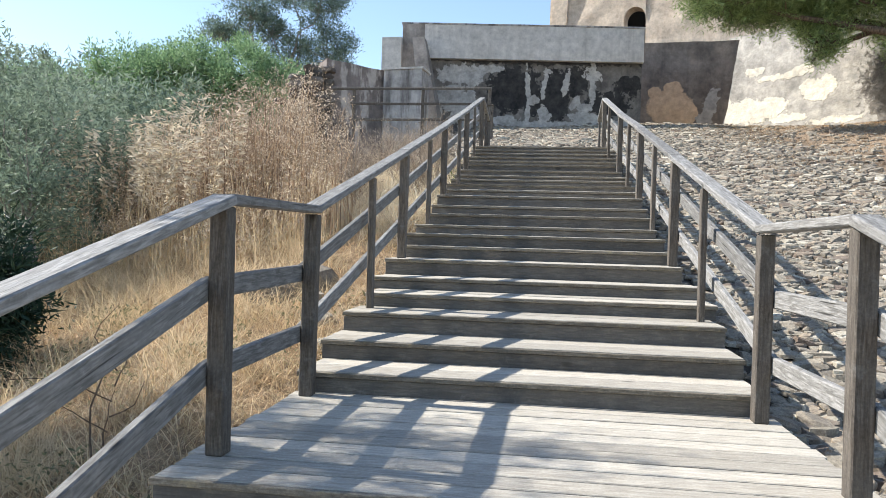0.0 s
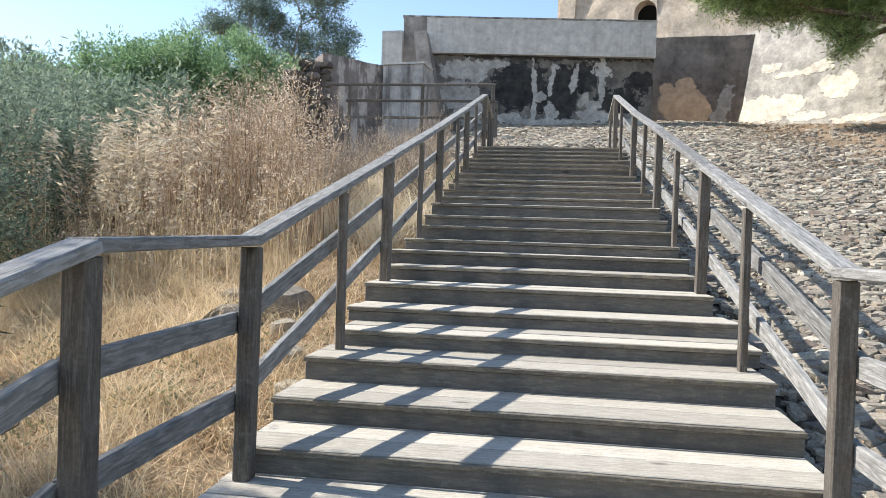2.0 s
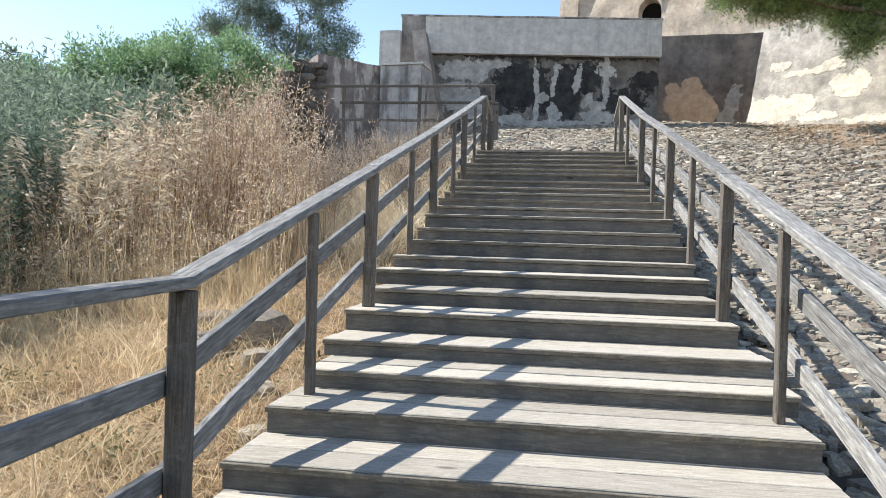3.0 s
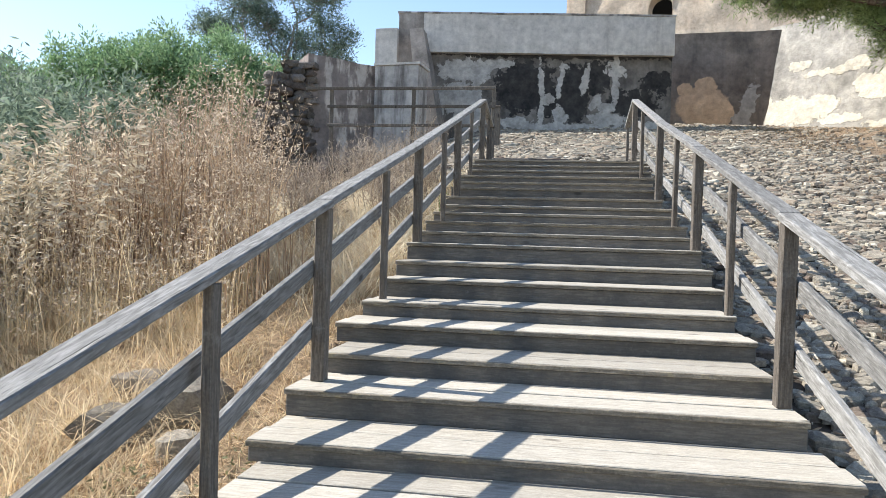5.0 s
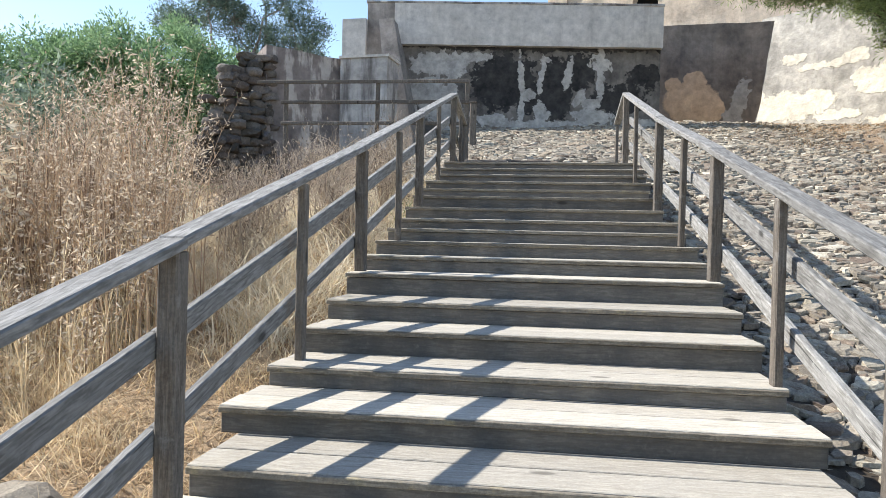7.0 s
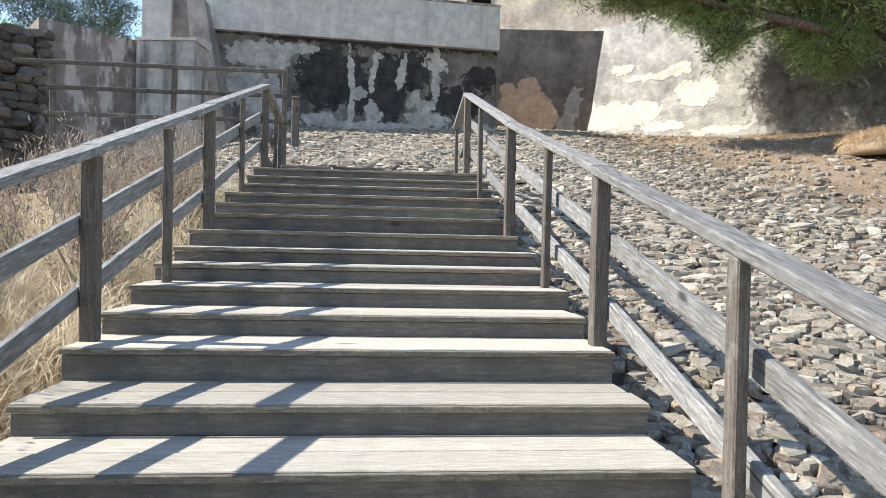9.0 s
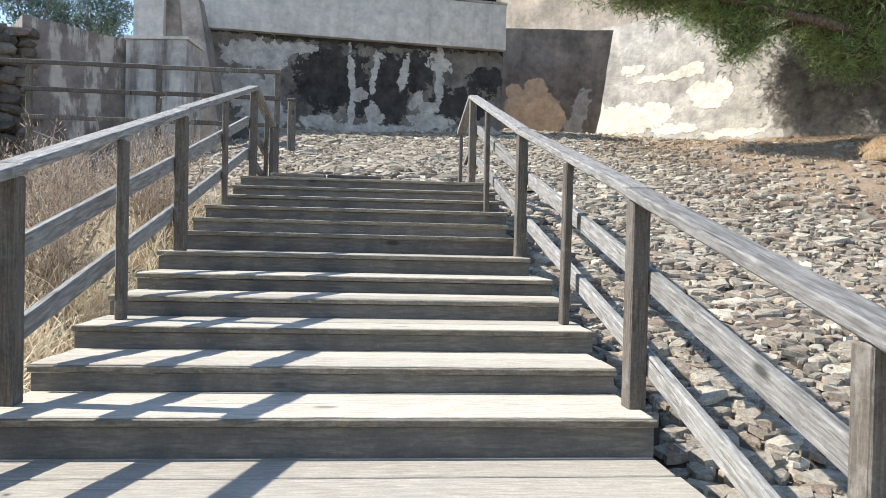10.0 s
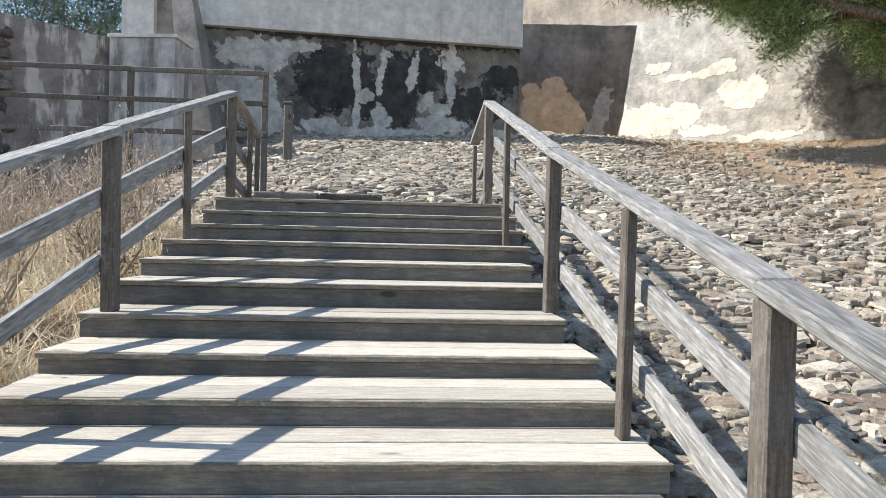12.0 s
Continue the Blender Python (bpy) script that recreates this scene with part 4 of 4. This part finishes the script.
for k, (x, y, w, h) in enumerate([(-2.9, 11.0, 0.6, 0.75), (-1.95, 11.3, 0.6, 0.75), (-2.3, 12.3, 0.75, 1.0), (-1.85, 13.1, 0.55, 0.9), (-2.8, 13.4, 0.8, 1.15), (-3.1, 12.0, 0.7, 0.8), (-2.2, 14.4, 0.7, 1.0), (-3.7, 13.2, 0.8, 0.9), (-3.3, 14.6, 0.9, 1.0)]):
    twig_bush("grey-brown twiggy dry bush beside the upper stairs", x, y, w, h, 70 + k, 620)
p = scatter(500, -7.0, -2.2, 13.5, 18.2, None)
weeds("dark_weeds", "dark brown dry weeds at the foot of the old wall", p, R.uniform(0.3, 0.8, len(p)), 34, 3, M_TWIG, M_TWIG)
p = scatter(40, -1.65, -1.4, 12.0, 13.6, None)
v, f = blades(p, R.uniform(0.15, 0.4, len(p)), R.uniform(0.012, 0.03, len(p)), R.uniform(0.05, 0.2, len(p)), R, 3)
tagged(mesh_np("green_weed", v, f, M_GREEN), "small fresh green weed beside a stair post", "weeds", kind="stuff")

# ---- rocks ----


def rock(name, label, x, y, sx, sy, sz, seed, material, parent=None, z=None, cat="rock"):
    bm = bmesh.new()
    bmesh.ops.create_icosphere(bm, subdivisions=2, radius=1.0)
    for vtx in bm.verts:
        q = vtx.co.copy()
        k = 1 + 0.35 * noise.noise(q * 1.3 + Vector((seed * 3.1, 0, 0))) + 0.15 * noise.noise(q * 3.7 + Vector((0, seed, 0)))
        vtx.co = Vector((round(q.x * k * 2.4) / 2.4 * 0.5 + q.x * k * 0.5, q.y * k, max(min(q.z * k, 0.7), -0.7)))
        vtx.co = Vector((vtx.co.x * sx, vtx.co.y * sy, vtx.co.z * sz))
    zz = gz1(x, y) + sz * 0.25 if z is None else z
    ob = part(name, bm, material, parent, "" if parent else label, pose(x, y, zz, seed * 7 % 20 - 10, seed * 5 % 16 - 8, seed * 53 % 360))
    return ob if parent else tagged(ob, label, cat)


for k, (x, y, s) in enumerate([(-2.25, 7.05, 0.29), (-2.55, 6.75, 0.24), (-2.05, 6.6, 0.15), (-1.85, 6.15, 0.14), (-2.75, 7.35, 0.2), (-1.62, 5.6, 0.12)]):
    rock("boulder", "rough grey-brown rock half buried in dry grass", x, y, s, s * 0.8, s * 0.75, k + 3, M_COBBLE_ONE)
# broken stone end of the left wall, stones stacked in courses
rub = tagged(new("wall_ruin"), "broken rubble stone end of the old wall", "wall", kind="structure")
rr = random.Random(9)
for row in range(17):
    z = 3.6 + row * 0.168
    reach = 1.85 - 0.072 * row + rr.uniform(-0.13, 0.13)
    for layer in range(2):
        u = rr.uniform(-0.1, 0.0)
        while u < reach - 0.1 * layer:
            w = rr.uniform(0.13, 0.36)
            cx, cy = -5.9 - 0.82 * (u + w / 2) + 0.1 * layer, 19.5 - 0.58 * (u + w / 2) + 0.3 * layer
            rock("stone", "", cx + rr.uniform(-0.04, 0.04), cy + rr.uniform(-0.09, 0.09), w * rr.uniform(0.52, 0.66), rr.uniform(0.17, 0.27), rr.uniform(0.115, 0.165), rr.randint(1, 900), M_RUBBLE, rub, z + rr.uniform(-0.03, 0.03))
            u += w
for k in range(34):
    t_ = rr.uniform(0, 1)
    x, y = -6.6 + 3.4 * t_ + rr.uniform(-0.3, 0.3), 18.75 + 1.3 * t_ + rr.uniform(-0.5, 0.3)
    rock("stone", "", x, y, rr.uniform(0.15, 0.32), rr.uniform(0.12, 0.25), rr.uniform(0.1, 0.2), rr.randint(1, 900), M_RUBBLE, rub)

# ---- cobbles ----


def bare_share(x, y):
    """Share of the ground that litter covers instead of stones."""
    return 1 / (1 + math.exp(-((x - 5.5 - 0.10 * (18 - y)) * 1.2))) * (0.95 if y > 11 else 0.5)


def paved(x, y):
    if x < 1.0 and y < 14.8:
        return False
    if x < 2.95 and y > 22.5 + 0.108 * (x + 4.4):
        return False
    return not (x < -3.1 and y > 20.1) and x + y < 32.5 and y < 26.5


def wob(x, y, k):
    return noise.noise(Vector((x * 0.75, y * 0.75, k))) * 0.11 + noise.noise(Vector((x * 2.9, y * 2.9, k + 7))) * 0.035


def cobble_shapes(r):
    """Flat split stones in wavering courses: corner rings that nearly touch, each with 8 points."""
    out = []
    y, row = -2.0, 0
    while y < 27.4:
        hgt = r.uniform(0.045, 0.112)
        x = -4.7 + r.uniform(0, 0.2)
        while x < 12.6:
            w = hgt * r.choice((0.9, 1.2, 1.6, 2.0, 2.5, 3.1), p=(0.16, 0.24, 0.25, 0.19, 0.11, 0.05)) * r.uniform(0.85, 1.15)
            cx, cy = x + w / 2, y + hgt / 2
            if paved(cx, cy) and r.uniform() > bare_share(cx, cy) + (0.45 if cx < 1.62 and cy < 14.6 else 0.0):
                big = r.uniform() < 0.07
                pts = []
                for u, v in ((0, 0), (1, 0), (1, 1), (0, 1)):
                    px, py = x + w * u, y + hgt * v
                    px, py = px + wob(px, py, row * 0.0), py + wob(px, py, 40.0)
                    pts.append(np.array((px + r.normal() * 0.2 * hgt, py + r.normal() * 0.2 * hgt)))
                cut = []
                for k in range(4):
                    back, here, ahead = pts[k - 1], pts[k], pts[(k + 1) % 4]
                    a, b = (r.uniform(0.15, 0.48), r.uniform(0.15, 0.48)) if r.uniform() < 0.8 else (0.08, 0.08)
                    cut += [here + (back - here) * a, here + (ahead - here) * b]
                out.append((np.array(cut), 1.65 if big else r.uniform(0.8, 1.03)))
            x += w
        y += hgt
        row += 1
    return out


RC = np.random.default_rng(77)
stones = cobble_shapes(RC)
n = len(stones)
rings = np.array([q for q, _ in stones])
mids = rings.mean(1)
turn = RC.normal(size=n) * 0.24
ct, st = np.cos(turn)[:, None], np.sin(turn)[:, None]
off = (rings - mids[:, None]) * np.array([k for _, k in stones])[:, None, None]
off = np.stack([off[:, :, 0] * ct - off[:, :, 1] * st, off[:, :, 0] * st + off[:, :, 1] * ct], -1)
thick = RC.uniform(0.004, 0.032, n)
slant = np.stack([RC.normal(size=n) * 0.13, RC.normal(size=n) * 0.13 + 0.22], -1)


def lift(o, h):
    return np.concatenate([o, ((o * slant[:, None]).sum(-1) + h)[..., None]], -1)


jag = RC.uniform(-0.004, 0.004, (n, 8))
thick = thick + 0.018 * (np.array([k for _, k in stones]) > 1.5)
low_ring = lift(off * 1.0, -0.07 + np.zeros((n, 8)))
mid_ring = lift(off * RC.uniform(0.93, 1.03, (n, 8, 1)), thick[:, None] * 0.45 + jag * 1.4)
top_ring = lift(off * RC.uniform(0.6, 0.86, (n, 8, 1)), thick[:, None] + jag)
peak = lift(RC.normal(size=(n, 1, 2)) * 0.012, thick[:, None] + RC.uniform(-0.002, 0.005, (n, 1)))
local = np.concatenate([low_ring, mid_ring, top_ring, peak], 1)
sf = []
for k in range(8):
    q = (k + 1) % 8
    sf += [(k, q, 8 + q), (k, 8 + q, 8 + k), (8 + k, 8 + q, 16 + q), (8 + k, 16 + q, 16 + k), (16 + k, 16 + q, 24)]
sf = np.array(sf)
sites = mids


def bed_z(x, y):
    """Top of the soil under the stones."""
    return ground_z(x, y) + 0.03 * np.sin(x * 2.1 + np.sin(y * 1.3)) * np.sin(y * 1.7)


zc = bed_z(mids[:, 0], mids[:, 1]) + 0.012 + RC.normal(size=n) * 0.007
near_idx = np.nonzero((mids[:, 0] > 1.25) & (mids[:, 0] < 2.7) & (mids[:, 1] > 9.0) & (mids[:, 1] < 11.4))[0][:300]
rest = np.ones(n, bool)
rest[near_idx] = False
world_v = local[rest] + np.stack([mids[rest, 0], mids[rest, 1], zc[rest]], -1)[:, None, :]
m_ = world_v.shape[0]
faces = (np.arange(m_)[:, None, None] * local.shape[1] + sf[None]).reshape(-1, 3)
pave = structure("pavement_cobbles", "sloping pavement of rough grey and buff cobbles", "pavement")
ob = mesh_np("cobbles", world_v.reshape(-1, 3), faces, M_COBBLE, pave)
ob["kind"] = "stuff"
for i in near_idx:
    ob = mesh_np("cobble", local[i], sf, M_COBBLE_ONE, pave)
    ob.location = (sites[i, 0], sites[i, 1], zc[i])
# loose flat shards lying over the bedded stones
ns = 12000
sc_ = np.stack([RC.uniform(1.2, 9.0, ns), RC.uniform(0.0, 26.0, ns)], 1)
sc_ = sc_[[paved(a, b) and RC.uniform() > bare_share(a, b) for a, b in sc_]]
ns = len(sc_)
ang = np.arange(6) * math.pi / 3 + RC.uniform(-0.4, 0.4, (ns, 6)) + RC.uniform(0, 6, (ns, 1))
rad = np.exp(RC.normal(size=(ns, 1)) * 0.4) * 0.042 * RC.uniform(0.65, 1.2, (ns, 6))
o = np.stack([np.cos(ang) * rad * 1.5, np.sin(ang) * rad], -1)
tilt = np.stack([RC.normal(size=ns) * 0.16, 0.24 + RC.normal(size=ns) * 0.16], -1)
hz = (o * tilt[:, None]).sum(-1)
th = RC.uniform(0.018, 0.045, (ns, 1))
zs = bed_z(sc_[:, 0], sc_[:, 1])[:, None] + 0.012
low_ = np.concatenate([o * 1.04, (zs + hz)[..., None]], -1)
top_ = np.concatenate([o * RC.uniform(0.9, 1.0, (ns, 6, 1)), (zs + hz + th)[..., None]], -1)
shard = np.concatenate([low_, top_], 1)
shard[:, :, :2] += sc_[:, None]
sfc = [t for k in range(6) for t in ((k, (k + 1) % 6, 6 + (k + 1) % 6), (k, 6 + (k + 1) % 6, 6 + k))] + [(6, 6 + k, 7 + k) for k in range(1, 5)]
ob = mesh_np("stone_shards", shard.reshape(-1, 3), (np.arange(ns)[:, None, None] * 12 + np.array(sfc)[None]).reshape(-1, 3), M_COBBLE, pave)
ob["kind"] = "stuff"
# brown needle litter and straw over the upper stones
p = scatter(58000, 3.6, 13, 9, 24.5, lambda x, y: 1 / (1 + np.exp(-(x - 5.0 - 0.10 * (18 - y)) * 1.2)))
h = R.uniform(0.02, 0.07, len(p))
v, f = blades(p + (0, 0, 0.05), h, R.uniform(0.006, 0.014, len(p)), R.uniform(0.06, 0.2, len(p)), R, 2)
tagged(mesh_np("needle_litter", v, f, leaf_mat("brown_litter", (0.22, 0.14, 0.085), (0.60, 0.45, 0.29), 0.15, 0.9)), "brown pine needle litter and straw over stones", "litter", kind="stuff")
kerb = tagged(new("kerb"), "worn flat kerb stones behind the top step", "kerb", kind="structure")
for k in range(2):
    part_mesh("kerb_stone", box_mesh("kerb_stone", 0.62, 0.2, 0.2, 0.02, 2), M_RUBBLE, kerb, "", pose(-0.78 + 0.64 * k, 14.9 + 0.03 * k, 3.515, 3, 0, rng.uniform(-2, 2)))

sap = tagged(new("sapling"), "thin bare brown sapling in dry grass beside the landing", "sapling")
rs = np.random.default_rng(5)
bx, by = -2.05, 3.25
bz = gz1(bx, by)
part_mesh("stem", raw_mesh("stem", *limb((bx, by, bz), (bx + 0.1, by + 0.1, bz + 1.05), 0.008, 0.003, rs, 0.05)), M_BARK, sap)
for k in range(9):
    q = 0.3 + 0.07 * k
    o = np.array((bx + 0.1 * q, by + 0.1 * q, bz + 1.05 * q))
    part_mesh("twig", raw_mesh("twig", *limb(o, o + np.array((rs.uniform(-0.35, 0.35), rs.uniform(-0.3, 0.3), rs.uniform(0.1, 0.35))), 0.004, 0.0015, rs, 0.1, 4, 5)), M_BARK, sap)

mound_bm = bmesh.new()
bmesh.ops.create_icosphere(mound_bm, subdivisions=4, radius=1.0)
for vtx in mound_bm.verts:
    q = vtx.co.copy()
    k = 0.97 + 0.05 * noise.noise(q * 2.1) + 0.03 * noise.noise(q * 6.0)
    vtx.co = Vector((q.x * 1.9 * k, q.y * 1.25 * k, max(q.z, -0.3) * 0.42 * k))
tagged(part("litter_mound", mound_bm, m_ground, None, "", pose(10.3, 18.0, gz1(10.3, 18.0) - 0.02), smooth=True), "low mound of brown straw and needle litter below the pine", "mound")
q = R.uniform(-1, 1, (17000, 2))
q = q[(q ** 2).sum(1) < 1]
rad = np.sqrt((q ** 2).sum(1))
p = np.column_stack([10.3 + q[:, 0] * 1.9, 18.0 + q[:, 1] * 1.3, ground_z(10.3, 18.0) + 0.42 * np.sqrt(np.clip(1 - rad ** 2, 0, 1)) - 0.01])
v, f = blades(p, R.uniform(0.05, 0.17, len(p)), R.uniform(0.006, 0.013, len(p)), R.uniform(0.03, 0.2, len(p)), R, 2)
tagged(mesh_np("straw_litter", v, f, M_THATCH), "pale straw strewn over the litter mound", "litter", kind="stuff")

# dead leaves and bark bits caught between the stones beside the stairs
p = scatter(9000, 1.3, 4.2, 1.0, 15.0, lambda x, y: np.exp(-(x - 1.3) * 0.9) * clumpy(x, y))
d = R.normal(size=(len(p), 3)) * (1, 1, 0.25)
d /= np.linalg.norm(d, axis=1)[:, None]
v, f = leaves(p + (0, 0, 0.045), d, 0.055, 0.02, R, 0.3)
tagged(mesh_np("leaf_litter", v, f, leaf_mat("dead_leaves", (0.13, 0.085, 0.06), (0.50, 0.40, 0.29), 0.1, 0.9)), "dry brown leaves caught between the cobbles", "litter", kind="stuff")

# low grey-green herbs in the grass beside the landing
foot = scatter(150, -4.2, -1.5, 1.0, 6.5, clumpy)
p = np.repeat(foot, 60, 0) + R.normal(size=(len(foot) * 60, 3)) * (0.11, 0.11, 0.07) + (0, 0, 0.12)
v, f = leaves(p, unit(len(p), R), 0.05, 0.016, R, 0.2)
tagged(mesh_np("low_herbs", v, f, leaf_mat("dull_herb_leaves", (0.09, 0.10, 0.05), (0.30, 0.29, 0.16), 0.25)), "dull grey-green low herbs in dry grass", "herbs", kind="stuff")
